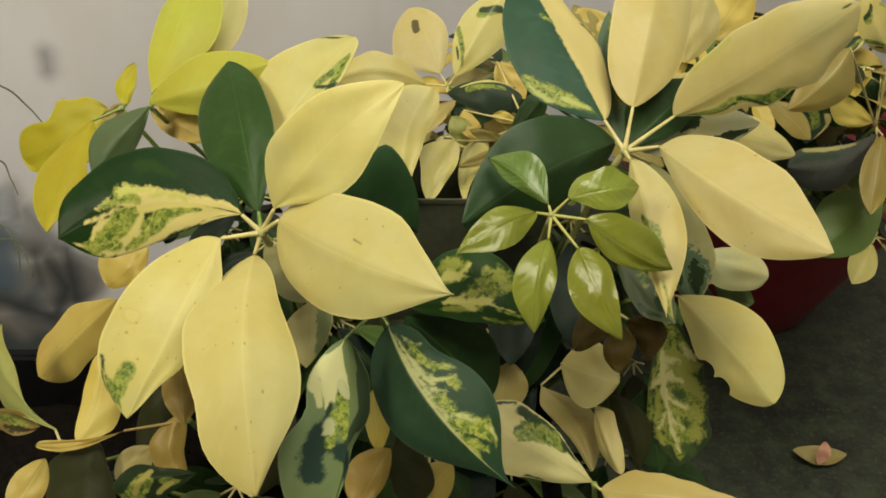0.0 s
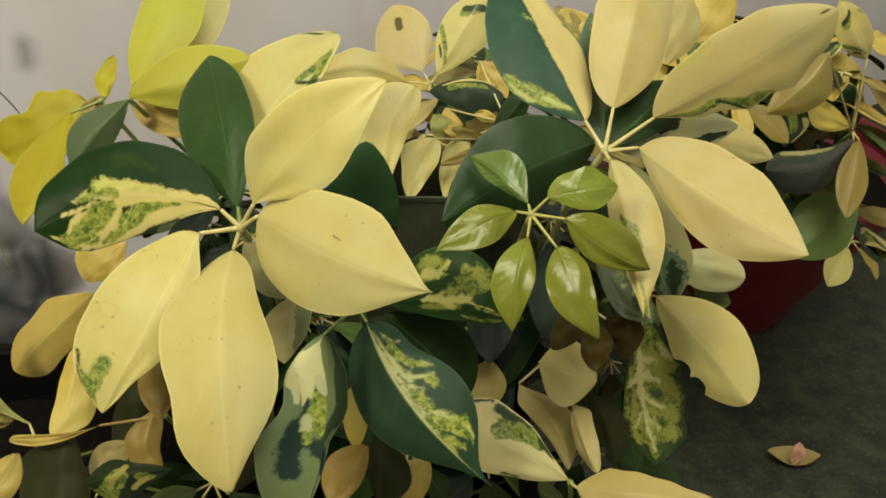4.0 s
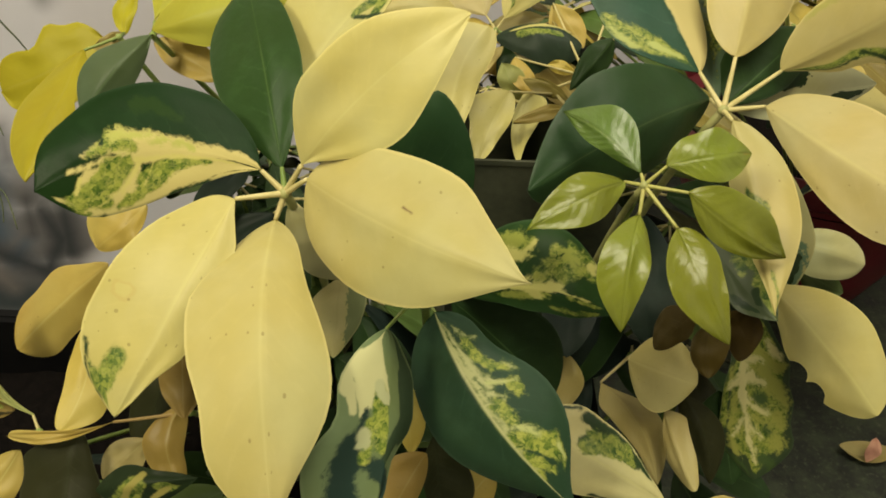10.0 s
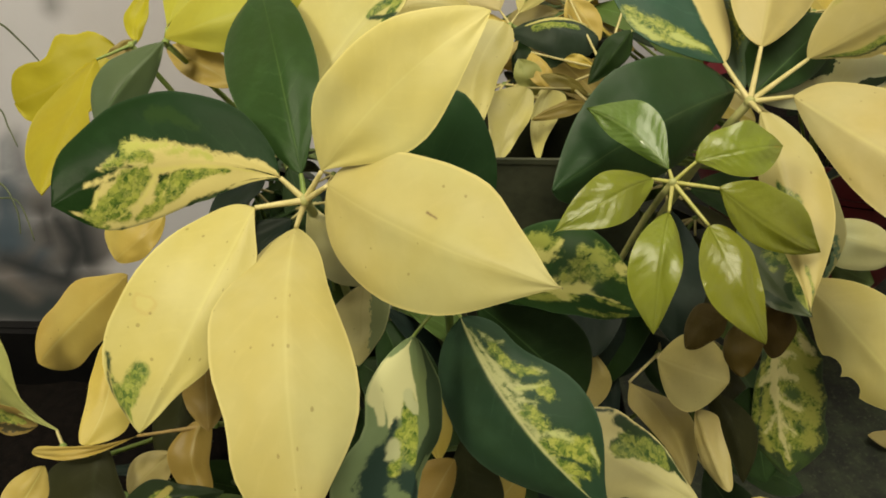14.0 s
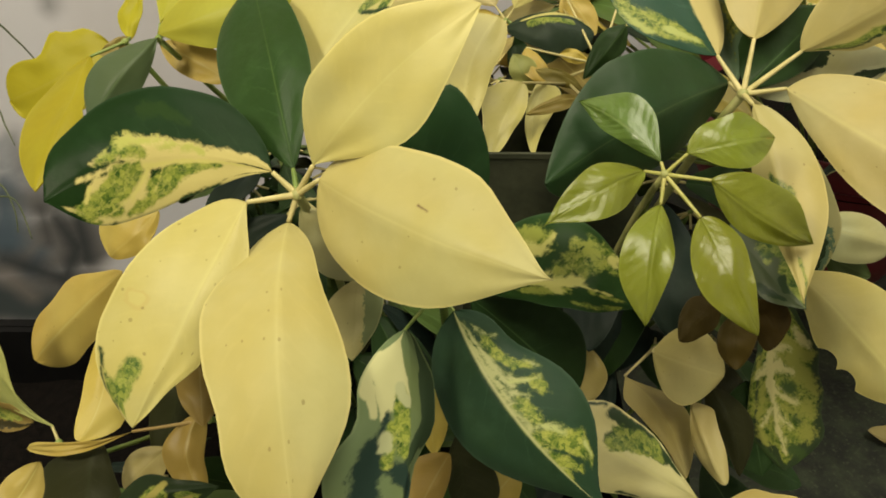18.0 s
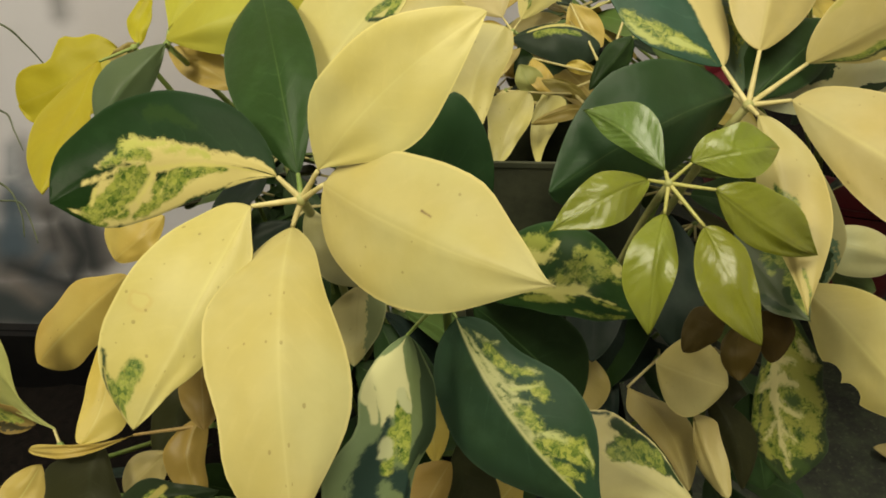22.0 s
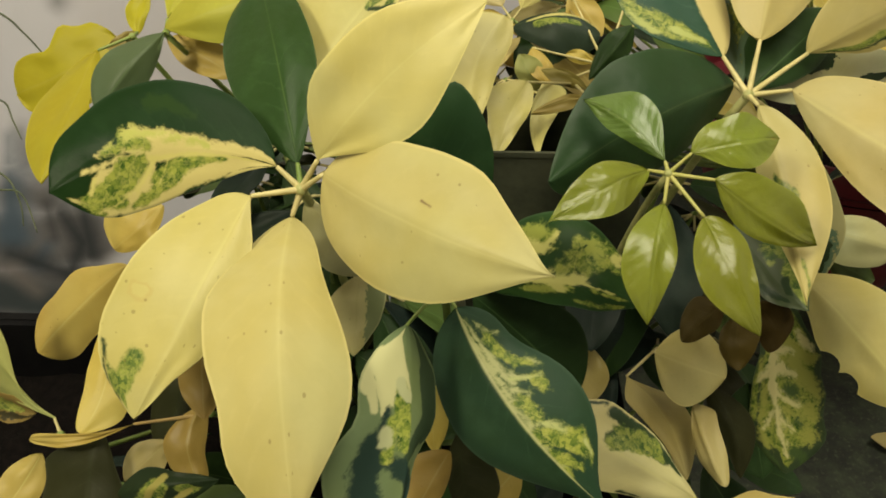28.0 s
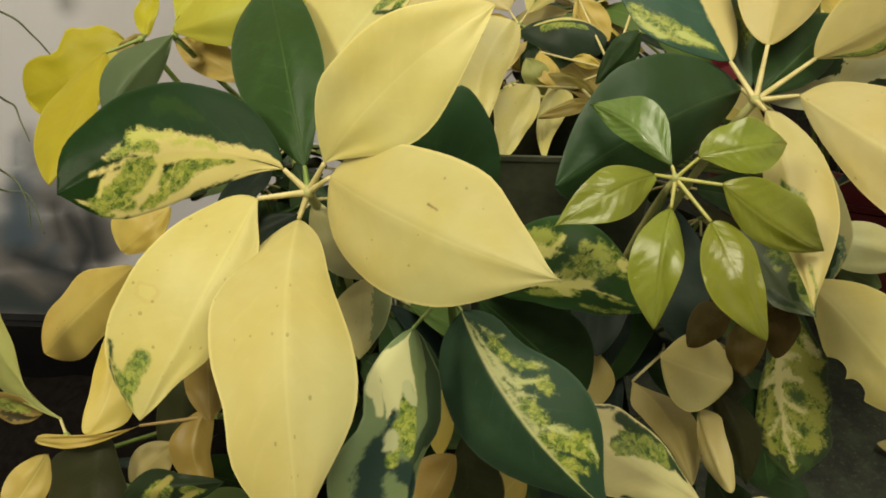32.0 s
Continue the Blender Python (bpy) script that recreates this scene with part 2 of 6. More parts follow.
            field = t.maths("ADD", field, t.maths("MULTIPLY", t.maths("SUBTRACT", island.outputs[0], 0.5), jag * 0.55))
            f = t.step(field, -0.06, 0.07) if tone == "mottle" else t.step(field, -0.02, 0.03)
        colour = t.mix(f, colour, mottle if tone == "mottle" else tone)
    if rib:
        colour = t.mix(t.maths("MULTIPLY", t.step(t.maths("ADD", side, t.maths("MULTIPLY", u, rib_width * 0.6)), rib_width * 2.2, 0.0), t.maths("MULTIPLY", t.step(broad, 0.25 - rib_mix * 0.3, 0.7 - rib_mix * 0.3), rib_mix)), colour, rib)
    # rim light painted along the margin as a paler colour
    colour = t.mix(t.maths("MULTIPLY", t.step(side, 0.945, 0.99), 0.45), colour, tuple(min(0.8, c * 1.35 + 0.02) for c in base))
    if specks:
        flat = t.node("ShaderNodeCombineXYZ")
        t.link(t.maths("ADD", t.maths("MULTIPLY", u, 11.0), t.maths("MULTIPLY", rnd, 500.0)), flat.inputs[0])
        t.link(t.maths("MULTIPLY", v, 3.2), flat.inputs[1])
        t.link(t.maths("MULTIPLY", rnd, 97.0), flat.inputs[2])
        nudge = t.node("ShaderNodeVectorMath", operation="MULTIPLY_ADD")
        t.link(wob.outputs["Color"], nudge.inputs[0])
        nudge.inputs[1].default_value = (0.06, 0.06, 0.0)
        t.link(flat.outputs[0], nudge.inputs[2])
        dots = t.node("ShaderNodeTexVoronoi", voronoi_dimensions="2D")
        t.link(nudge.outputs[0], dots.inputs["Vector"])
        dots.inputs["Scale"].default_value = 1.0
        dots.inputs["Randomness"].default_value = 1.0
        tone = t.node("ShaderNodeSeparateColor")
        t.link(dots.outputs["Color"], tone.inputs[0])
        chosen = t.maths("GREATER_THAN", tone.outputs[0], 1.0 - 0.5 * specks)
        size = t.maths("MULTIPLY", t.maths("MULTIPLY", tone.outputs[1], tone.outputs[1]), 0.055)
        pick = t.maths("MULTIPLY", chosen, t.step(t.maths("SUBTRACT", dots.outputs["Distance"], size), 0.05, 0.015))
        colour = t.mix(t.maths("MULTIPLY", pick, 0.45), colour, (0.16, 0.115, 0.03))
    hue = t.node("ShaderNodeHueSaturation")
    t.link(t.maths("ADD", 0.492, t.maths("MULTIPLY", rnd, 0.016)), hue.inputs["Hue"])
    t.link(t.maths("ADD", 0.90, t.maths("MULTIPLY", rnd, 0.2)), hue.inputs["Value"])
    t.link(colour, hue.inputs["Color"])
    colour = hue.outputs[0]
    wave = t.maths("SINE", t.maths("MULTIPLY", skew, 62.0))
    height = t.maths("ADD", t.maths("MULTIPLY", t.maths("MULTIPLY", wave, t.step(ragged, 0.35, 0.65)), 0.02 + veins), t.maths("ADD", t.maths("MULTIPLY", broad, 1.2), t.maths("MULTIPLY", fine, 0.35)))
    height = t.maths("SUBTRACT", height, t.maths("MULTIPLY", t.step(side, 0.12, 0.0), 0.16))
    normal = t.bump(height, relief, 0.0012)
    r = t.maths("ADD", rough - 0.06, t.maths("MULTIPLY", broad, 0.14))
    glow = t.mix(1.0, colour, (1.0, 0.95, 0.45), "MULTIPLY")
    return t.finish(colour, r, normal, through, glow, coat, spec)


def plain_material(name, a, b, scale=30.0, rough=0.6, relief=0.3, depth=0.001, spec=0.4, coat=0.0):
    t = Tree(name)
    obj = t.node("ShaderNodeTexCoord").outputs["Object"]
    n1, n2 = t.noise(obj, scale, 5.0), t.noise(obj, scale * 7.0, 3.0)
    f = t.maths("ADD", t.maths("MULTIPLY", n1, 0.7), t.maths("MULTIPLY", n2, 0.3))
    colour = t.mix(t.step(f, 0.35, 0.65), a, b)
    return t.finish(colour, t.maths("ADD", rough - 0.1, t.maths("MULTIPLY", n1, 0.2)), t.bump(f, relief, depth), spec=spec, coat=coat)


PALE_RIB = (0.62, 0.60, 0.24)
GREEN_RIB = (0.16, 0.27, 0.09)
M = {}
for code, args in {
    "cream": dict(base=CREAM, rib=PALE_RIB, specks=0.3),
    "creamP": dict(base=(0.55, 0.55, 0.27), rib=PALE_RIB),
    "creamT": dict(base=(0.50, 0.38, 0.085), rib=PALE_RIB, specks=0.25),
    # darker copy of the cream: low leaflets carry their shade in this colour
    "creamShade": dict(base=(0.37, 0.27, 0.062), rib=PALE_RIB, specks=0.3),
    "creamB": dict(base=(0.56, 0.50, 0.185), rib=PALE_RIB, rib_width=0.02),
    "creamC": dict(base=CREAM, rib=PALE_RIB, rib_width=0.02, specks=0.15, layers=[((0.13, 0.07, 0.03), 0.1, [(0.459, -0.325, 0.496, -0.284, 0.006, 0.004)])]),
    "creamE": dict(base=(0.50, 0.455, 0.168), rib=PALE_RIB, rib_width=0.03, specks=0.7, spec=0.24, rough=0.5),
    "creamb": dict(base=BEIGE, rib=PALE_RIB),
    "creamd": dict(base=BEIGE, rib=PALE_RIB, specks=0.3),
    "creamO": dict(base=(0.50, 0.43, 0.155), rib=PALE_RIB),
    "creamF": dict(base=CREAM, rib=PALE_RIB, specks=0.9, layers=[((0.46, 0.37, 0.12), 0.5, [(0.54, 0.7, 0.54, 0.66, 0.034, 0.034)]), ((0.49, 0.44, 0.146), 0.4, [(0.54, 0.7, 0.54, 0.66, 0.025, 0.025)]), ("mottle", 0.5, [(0.78, 0.36, 0.88, 0.48, 0.033, 0.05), (0.9, 0.74, 0.95, 0.61, 0.04, 0.025), (0.88, 0.8, 0.92, 0.82, 0.02, 0.025)]), (DARK, 0.5, [(0.78, 0.93, 0.84, 0.89, 0.009, 0.013), (0.86, 0.93, 0.92, 1, 0.009, 0.016), (0.94, 0.95, 0.95, 0.84, 0.009, 0.013)])]),
    "lime": dict(base=(0.48, 0.475, 0.06), rib=(0.5, 0.52, 0.16), through=0.4),
    "yellowT": dict(base=(0.47, 0.43, 0.02), rib=(0.5, 0.46, 0.1), through=0.4),
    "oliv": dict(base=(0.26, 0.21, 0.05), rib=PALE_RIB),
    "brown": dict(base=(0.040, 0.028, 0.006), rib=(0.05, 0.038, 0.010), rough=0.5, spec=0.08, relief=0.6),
    "green": dict(base=(0.09, 0.14, 0.03), rib=GREEN_RIB),
    "lgreen": dict(base=(0.38, 0.38, 0.12), rib=GREEN_RIB, through=0.3),
    "greyg": dict(base=(0.072, 0.112, 0.05), rib=GREEN_RIB, rough=0.5),
    "palegrn": dict(base=(0.74, 0.70, 0.30), rib=PALE_RIB, specks=0.3, layers=[((0.30, 0.37, 0.17), 0.3, [(0.3, -0.9, 0.5, 0.55, 0)])]),
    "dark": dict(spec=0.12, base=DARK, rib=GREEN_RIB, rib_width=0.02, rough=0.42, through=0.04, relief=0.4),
    "darkA": dict(spec=0.12, base=(0.023, 0.051, 0.011), rib=(0.13, 0.20, 0.05), rib_width=0.015, rough=0.33, through=0.05, veins=0.03, relief=0.55),
    "darkD": dict(spec=0.12, base=(0.015, 0.041, 0.012), rib=GREEN_RIB, rib_width=0.015, rough=0.36, through=0.04, relief=0.45),
    "darkf": dict(spec=0.26, base=(0.020, 0.052, 0.017), rib=(0.14, 0.19, 0.07), rib_width=0.015, rough=0.38, through=0.05, relief=0.5),
    "young": dict(base=(0.205, 0.238, 0.023), rib=(0.30, 0.37, 0.08), rib_width=0.02, rough=0.24, through=0.28, coat=0.32, spec=0.5, relief=1.25, veins=0.03),
    # cream dulled to tan, so that shade is part of the colour
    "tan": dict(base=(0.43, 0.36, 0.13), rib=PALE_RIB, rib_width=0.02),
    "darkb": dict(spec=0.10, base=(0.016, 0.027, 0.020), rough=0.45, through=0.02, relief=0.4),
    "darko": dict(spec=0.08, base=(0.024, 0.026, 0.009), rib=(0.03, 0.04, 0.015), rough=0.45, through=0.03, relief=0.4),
    "young1": dict(base=(0.10, 0.165, 0.022), rib=(0.24, 0.28, 0.07), rib_width=0.02, rough=0.24, through=0.2, coat=0.4, spec=0.5, relief=1.2, veins=0.06),
    "young5": dict(base=(0.200, 0.228, 0.021), rib=(0.30, 0.35, 0.08), rib_width=0.02, rough=0.24, through=0.25, coat=0.32, spec=0.5, relief=1.25, veins=0.03, layers=[((0.23, 0.21, 0.025), 0.6, [(0.86, 0.02, 1.0, 0.0, 0.02, 0.03)]), ((0.20, 0.10, 0.02), 0.3, [(0.96, 0.0, 1.0, 0.0, 0.006, 0.012)])]),
    "varG": dict(spec=0.06, base=(0.009, 0.029, 0.007), rib=None, rough=0.36, through=0.04, relief=0.55, layers=[((0.016, 0.042, 0.008), 1, [(0.52, 0.71, 0.34, 0.47, 0.03, 0.02), (0.76, -0.14, 0.71, -0.18, 0.02, 0.02)]), (CREAM, 0.9, [(0.0, 0.1, 0.26, -0.14, 0.03, 0.056), (0.02, -0.55, 0.30, -0.50, 0.07, 0.11), (0.04, -1.0, 0.19, -0.97, 0.03, 0.04), (0.26, -0.1, 0.49, -0.04, 0.054, 0.067), (0.47, 0.08, 0.62, 0.24, 0.042, 0.025), (0.57, 0.05, 0.77, 0.15, 0.035, 0.01), (0.49, -0.16, 0.84, -0.04, 0.022, 0.007), (0.22, -0.66, 0.48, -0.77, 0.054, 0.069), (0.48, -0.77, 0.67, -0.87, 0.074, 0.059), (0.66, -0.55, 0.77, -0.86, 0.104, 0.044), (0.6, -0.38, 0.76, -0.28, 0.069, 0.035), (0.81, -0.84, 0.91, -0.77, 0.025, 0.01)]), ("mottle", 0.9, [(0.66, 0.18, 0.55, 0.06, 0.032, 0.024), (0.75, 0.13, 0.68, 0.11, 0.014, 0.024), (0.65, -0.31, 0.82, -0.73, 0.068, 0.042), (0.6, -0.28, 0.69, -0.47, 0.042, 0.059), (0.76, -0.7, 0.7, -0.79, 0.042, 0.032), (0.23, -0.35, 0.39, -0.42, 0.02, 0.042), (0.39, -0.42, 0.5, -0.59, 0.048, 0.059), (0.47, -0.64, 0.58, -0.82, 0.053, 0.024), (0.58, -0.82, 0.65, -0.89, 0.026, 0.014), (0.86, -0.83, 0.8, -0.91, 0.02, 0.02)]), ((0.38, 0.40, 0.10), 1.6, [(0.63, 0.26, 0.48, 0.16, 0.02, 0.018), (0.46, 0.10, 0.30, 0.02, 0.014, 0.01)]), ((0.50, 0.47, 0.14), 0.6, [(0.52, -0.19, 0.65, -0.77, 0.012, 0.006), (0.55, -0.2, 0.12, -0.29, 0.012, 0.016), (0.8, -0.25, 0.82, -0.57, 0.01, 0.008), (0.66, -0.7, 0.8, -0.9, 0.006, 0.006), (0.46, -0.23, 0.52, -0.67, 0.006, 0.004)])]),
    "varK": dict(spec=0.13, base=(0.019, 0.046, 0.022), rib=(0.42, 0.43, 0.20), rib_width=0.03, rib_mix=0.85, rough=0.42, through=0.05, relief=0.45, half=-1, layers=[((0.34, 0.36, 0.16), 1.2, [(0.01, 0.12, 0.08, -0.17, 0.005, 0.013), (0.11, -0.19, 0.25, -0.25, 0.019, 0.022), (0.26, -0.21, 0.38, -0.23, 0.024, 0.02), (0.33, -0.24, 0.43, -0.62, 0.014, 0.011), (0.4, -0.17, 0.44, -0.31, 0.019, 0.014), (0.44, -0.13, 0.56, -0.09, 0.017, 0.009), (0.55, -0.11, 0.72, -0.13, 0.009, 0.005), (0.72, -0.13, 0.84, 0.28, 0.005, 0.002), (0.55, -0.17, 0.64, -0.47, 0.011, 0.014), (0.34, -0.72, 0.37, -0.82, 0.014, 0.013), (0.12, -0.39, 0.19, -0.72, 0.013, 0.009), (0.06, -0.06, 0.45, -0.07, 0.014, 0.019), (0.45, -0.07, 0.75, -0.05, 0.017, 0.007)]), ("mottle", 0.8, [(0.2, -0.47, 0.3, -0.55, 0.04, 0.026), (0.3, -0.55, 0.35, -0.69, 0.026, 0.016), (0.42, -0.56, 0.45, -0.59, 0.026, 0.024), (0.6, -0.11, 0.71, -0.61, 0.037, 0.045), (0.69, -0.66, 0.77, -0.75, 0.032, 0.016), (0.69, -0.06, 0.78, -0.41, 0.032, 0.016), (0.77, -0.04, 0.81, 0.04, 0.018, 0.014), (0.45, -0.17, 0.53, -0.23, 0.026, 0.022)]), ((0.36, 0.40, 0.15), 0.6, [(0.71, -0.7, 0.76, -0.76, 0.012, 0.009), (0.55, -0.21, 0.63, -0.44, 0.009, 0.009), (0.36, -0.26, 0.42, -0.65, 0.012, 0.007)])]),
    "varX": dict(spec=0.08, base=(0.020, 0.052, 0.014), rib=None, rough=0.38, through=0.05, relief=0.45, layers=[("mottle", 1.1, [(0.24, -0.62, 0.39, -0.59, 0.054, 0.027), (0.64, -0.71, 0.67, -0.34, 0.04, 0.027), (0.54, -0.6, 0.57, -0.61, 0.027, 0.02), (0.47, -0.13, 0.81, -0.99, 0.03, 0.03), (0.28, 0.52, 0.51, 0.34, 0.034, 0.034), (0.58, 0.73, 0.82, 0.87, 0.017, 0.027), (0.67, 0.22, 0.85, 0.42, 0.02, 0.013), (0.6, -0.27, 0.77, -0.6, 0.047, 0.027), (0.21, -0.77, 0.25, -0.78, 0.013, 0.01)]), ((0.27, 0.31, 0.06), 2.2, [(0.26, -0.70, 0.40, -0.62, 0.03, 0.02), (0.62, -0.62, 0.70, -0.45, 0.03, 0.02), (0.30, 0.45, 0.50, 0.30, 0.025, 0.025)]), ((0.50, 0.49, 0.15), 1.0, [(0.28, 0.12, 0.57, -0.01, 0.027, 0.04), (0.57, 0.03, 0.78, 0.14, 0.017, 0.007), (0.25, -0.48, 0.34, -0.42, 0.034, 0.02), (0.35, -0.42, 0.42, -0.63, 0.017, 0.01), (0.42, 0.05, 0.48, 0.36, 0.037, 0.027), (0.76, -0.7, 0.81, -0.99, 0.02, 0.017)])]),
    "varW": dict(spec=0.10, base=(0.125, 0.168, 0.072), rib=None, rough=0.5, through=0.08, layers=[((0.44, 0.44, 0.22), 0.3, [(0.04, 0.45, 0.14, 0.64, 0.024, 0.089), (0.13, 0.52, 0.27, 0.22, 0.089, 0.077), (0.23, 0.44, 0.36, 0.48, 0.089, 0.027), (0.13, 0.94, 0.27, 0.86, 0.036, 0.03), (0.26, 0.81, 0.36, 0.7, 0.03, 0.018)]), ((0.030, 0.050, 0.024), 0.2, [(0.03, -0.72, 0.22, -0.66, 0.021, 0.089), (0.22, -0.66, 0.41, -0.73, 0.089, 0.08), (0.41, -0.6, 0.55, -0.14, 0.065, 0.041)]), ((0.018, 0.037, 0.027), 1.0, [(0.36, 0.42, 0.48, 0.44, 0.013, 0.026), (0.49, 0.48, 0.71, 0.47, 0.047, 0.064), (0.57, 0.26, 0.73, -1.22, 0.034, 0.073)]), ("mottle", 0.6, [(0.28, 0.13, 0.41, 0.07, 0.041, 0.044), (0.41, 0.07, 0.5, 0.01, 0.041, 0.033), (0.42, 0.27, 0.57, 0.23, 0.024, 0.012)]), ((0.36, 0.38, 0.20), 0.5, [(0.46, 0.36, 0.49, 0.32, 0.027, 0.027), (0.25, 0.18, 0.3, -0, 0.03, 0.024)])]),
    "vara": dict(spec=0.18, base=(0.020, 0.062, 0.034), rib=None, rough=0.45, through=0.08, layers=[(BEIGE, 0.05, [(0.5, 1.0, 2.0, 1.03, 0)]), ("mottle", 0.8, [(0.28, -0.93, 0.16, -0.68, 0.032, 0.05), (0.16, -0.68, 0.06, -0.4, 0.053, 0.029), (0.6, -0.15, 0.56, -0.06, 0.015, 0.012)]), ((0.36, 0.40, 0.12), 0.6, [(0.14, -0.65, 0.07, -0.41, 0.018, 0.015), (0.26, -0.94, 0.17, -0.91, 0.012, 0.015)]), (DARK, 0.8, [(0.53, 0.93, 0.45, 1.01, 0.012, 0.015), (0.43, 1.04, 0.34, 1.32, 0.015, 0.015), (0.25, 1.21, 0.09, 1.1, 0.012, 0.009)])]),
    "varc": dict(base=BEIGE, rib=PALE_RIB, layers=[("mottle", 0.6, [(0.06, 0.79, 0.28, 0.61, 0.022, 0.028), (0.28, 0.61, 0.47, 0.8, 0.035, 0.035), (0.47, 0.83, 0.66, 1.32, 0.044, 0.019)]), (DARK, 0.6, [(0.09, 0.89, 0.28, 0.74, 0.009, 0.016), (0.31, 0.61, 0.53, 1.33, 0.016, 0.022), (0.54, 1.21, 0.66, 1.32, 0.013, 0.013), (0.93, -0.33, 0.95, -0.46, 0.019, 0.013)]), ((0.40, 0.38, 0.10), 0.8, [(0.19, -1, 0.28, -1.01, 0.028, 0.041), (0.28, -1.01, 0.38, -0.98, 0.041, 0.025)])]),
    "varc2": dict(base=(0.10, 0.17, 0.10), rough=0.42, layers=[("mottle", 0.8, [(0.6, 0.2, 0.4, 0.5, 0)]), (DARK, 0.5, [(0.6, 0.9, 0.4, 0.3, 0)])]),
    "vare": dict(base=CREAM, rib=PALE_RIB, specks=0.2, layers=[("mottle", 0.7, [(0.4, 0.26, 0.49, -0.14, 0.029, 0.043), (0.49, -0.14, 0.57, -0.23, 0.04, 0.022), (0.81, -0.1, 0.97, -0.88, 0.022, 0.018)])]),
    "varh": dict(base=(0.46, 0.45, 0.20), rib=PALE_RIB, layers=[((0.12, 0.2, 0.11), 0.4, [(0.95, 0.0, 0.42, 0.9, 0)]), (DARK, 0.7, [(0.82, -0.4, 0.13, 0.3, 0), (0.72, 0.5, 0.1, 0.25, 0)])]),
    "vari": dict(base=(0.55, 0.54, 0.30), layers=[(DARK, 0.6, [(0.42, -0.6, 0.12, 0.3, 0), (0.75, 0.5, 0.2, 0.3, 0)])]),
    "varU": dict(base=(0.075, 0.10, 0.045), rough=0.4, layers=[("mottle", 1, [(0.41, -0.53, 0.65, -0.75, 0.065, 0.084), (0.64, -0.46, 0.95, -0.29, 0.084, 0.037), (0.32, -0.25, 0.48, -0.11, 0.037, 0.028)]), ((0.46, 0.45, 0.10), 0.7, [(0.42, -0.87, 0.65, -0.94, 0.023, 0.028), (0.73, -0.77, 0.93, -0.42, 0.023, 0.014)]), (DARK, 0.6, [(0.68, -0.15, 0.77, 0.04, 0.037, 0.037), (0.62, 0.72, 0.81, 0.51, 0.047, 0.037)])]),
    "varN": dict(spec=0.14, base=(0.040, 0.066, 0.030), rib=None, rough=0.45, through=0.06, layers=[("mottle", 1.0, [(0.15, -0.07, 0.65, -0.1, 0.21, 0.21), (0.65, -0.1, 0.87, -0.11, 0.19, 0.07), (0.45, 0.91, 0.65, 0.85, 0.04, 0.04)]), ((0.29, 0.31, 0.065), 2.6, [(0.48, 0.49, 0.67, 0.62, 0.042, 0.03), (0.33, -0.38, 0.52, -0.81, 0.057, 0.046), (0.59, -0.24, 0.79, -0.64, 0.034, 0.034), (0.72, 0.57, 0.82, 0.54, 0.03, 0.019), (0.21, -0.26, 0.34, -0.68, 0.046, 0.046), (0.31, 0.77, 0.4, 0.78, 0.03, 0.03), (0.61, -0.69, 0.68, -0.75, 0.03, 0.03)]), ((0.055, 0.095, 0.028), 1.6, [(0.49, -0.24, 0.54, -0.37, 0.023, 0.015), (0.83, 0.91, 0.94, 0.57, 0.042, 0.034), (0.86, -0.23, 0.96, -0.99, 0.034, 0.023), (0.68, -0.35, 0.71, -0.46, 0.023, 0.019), (0.31, 1.17, 0.36, 0.96, 0.023, 0.019)]), ((0.55, 0.52, 0.23), 1.3, [(0.24, 0.2, 0.49, 0.15, 0.057, 0.034), (0.49, 0.15, 0.88, -0.09, 0.03, 0.011), (0.56, 0.05, 0.71, 0.51, 0.015, 0.008), (0.36, 0.07, 0.41, -0.38, 0.027, 0.011), (0.36, 0.32, 0.43, 0.79, 0.03, 0.011), (0.48, 0.07, 0.6, -0.42, 0.015, 0.008), (0.65, -0.03, 0.72, -0.27, 0.011, 0.008), (0.2, -0.68, 0.27, -0.82, 0.027, 0.015), (0.25, 0.18, 0.27, -0.35, 0.034, 0.015)])]),
    "greyR": dict(spec=0.2, base=(0.055, 0.058, 0.046), rib=None, rough=0.5, layers=[((0.30, 0.28, 0.12), 0.6, [(0.3, 0.85, 0.75, 0.9, 0.03, 0.03)]), ((0.03, 0.05, 0.03), 0.8, [(0.55, 0.5, 0.9, 0.6, 0.05, 0.04)])]),
    "varP": dict(base=(0.56, 0.50, 0.22), rib=PALE_RIB, layers=[(DARK, 0.7, [(0.69, 0.79, 0.36, 0.72, 0.04, 0.072), (0.4, 0.81, 0.2, 0.92, 0.054, 0.018), (0.64, 0.21, 0.39, 0.76, 0.054, 0.054), (0.91, 0.88, 0.76, 0.95, 0.018, 0.013), (0.45, -0.93, 0.34, -0.94, 0.013, 0.009)]), ("mottle", 1.0, [(0.63, 0.18, 0.39, 0.76, 0.054, 0.049), (0.63, 0.49, 0.49, 0.71, 0.036, 0.03), (0.52, 0.34, 0.35, 0.64, 0.036, 0.042)])]),
    "varL": dict(base=(0.22, 0.16, 0.035), rough=0.5, layers=[("mottle", 0.8, [(0.6, 0.2, 0.3, 0.4, 0)]), ((0.05, 0.045, 0.015), 0.8, [(0.4, -0.5, 0.3, 0.3, 0)])]),
    "varS": dict(spec=0.1, base=(0.018, 0.032, 0.011), rough=0.4, layers=[("mottle", 1, [(0.46, -0.17, 0.09, 1.25, 0.107, 0.107), (0.69, 0.11, 0.78, 0.5, 0.076, 0.046)]), ((0.34, 0.31, 0.08), 0.8, [(0.53, -0.63, 0.3, 0.38, 0.038, 0.031), (0.73, 0.38, 0.57, 0.65, 0.046, 0.031)])]),
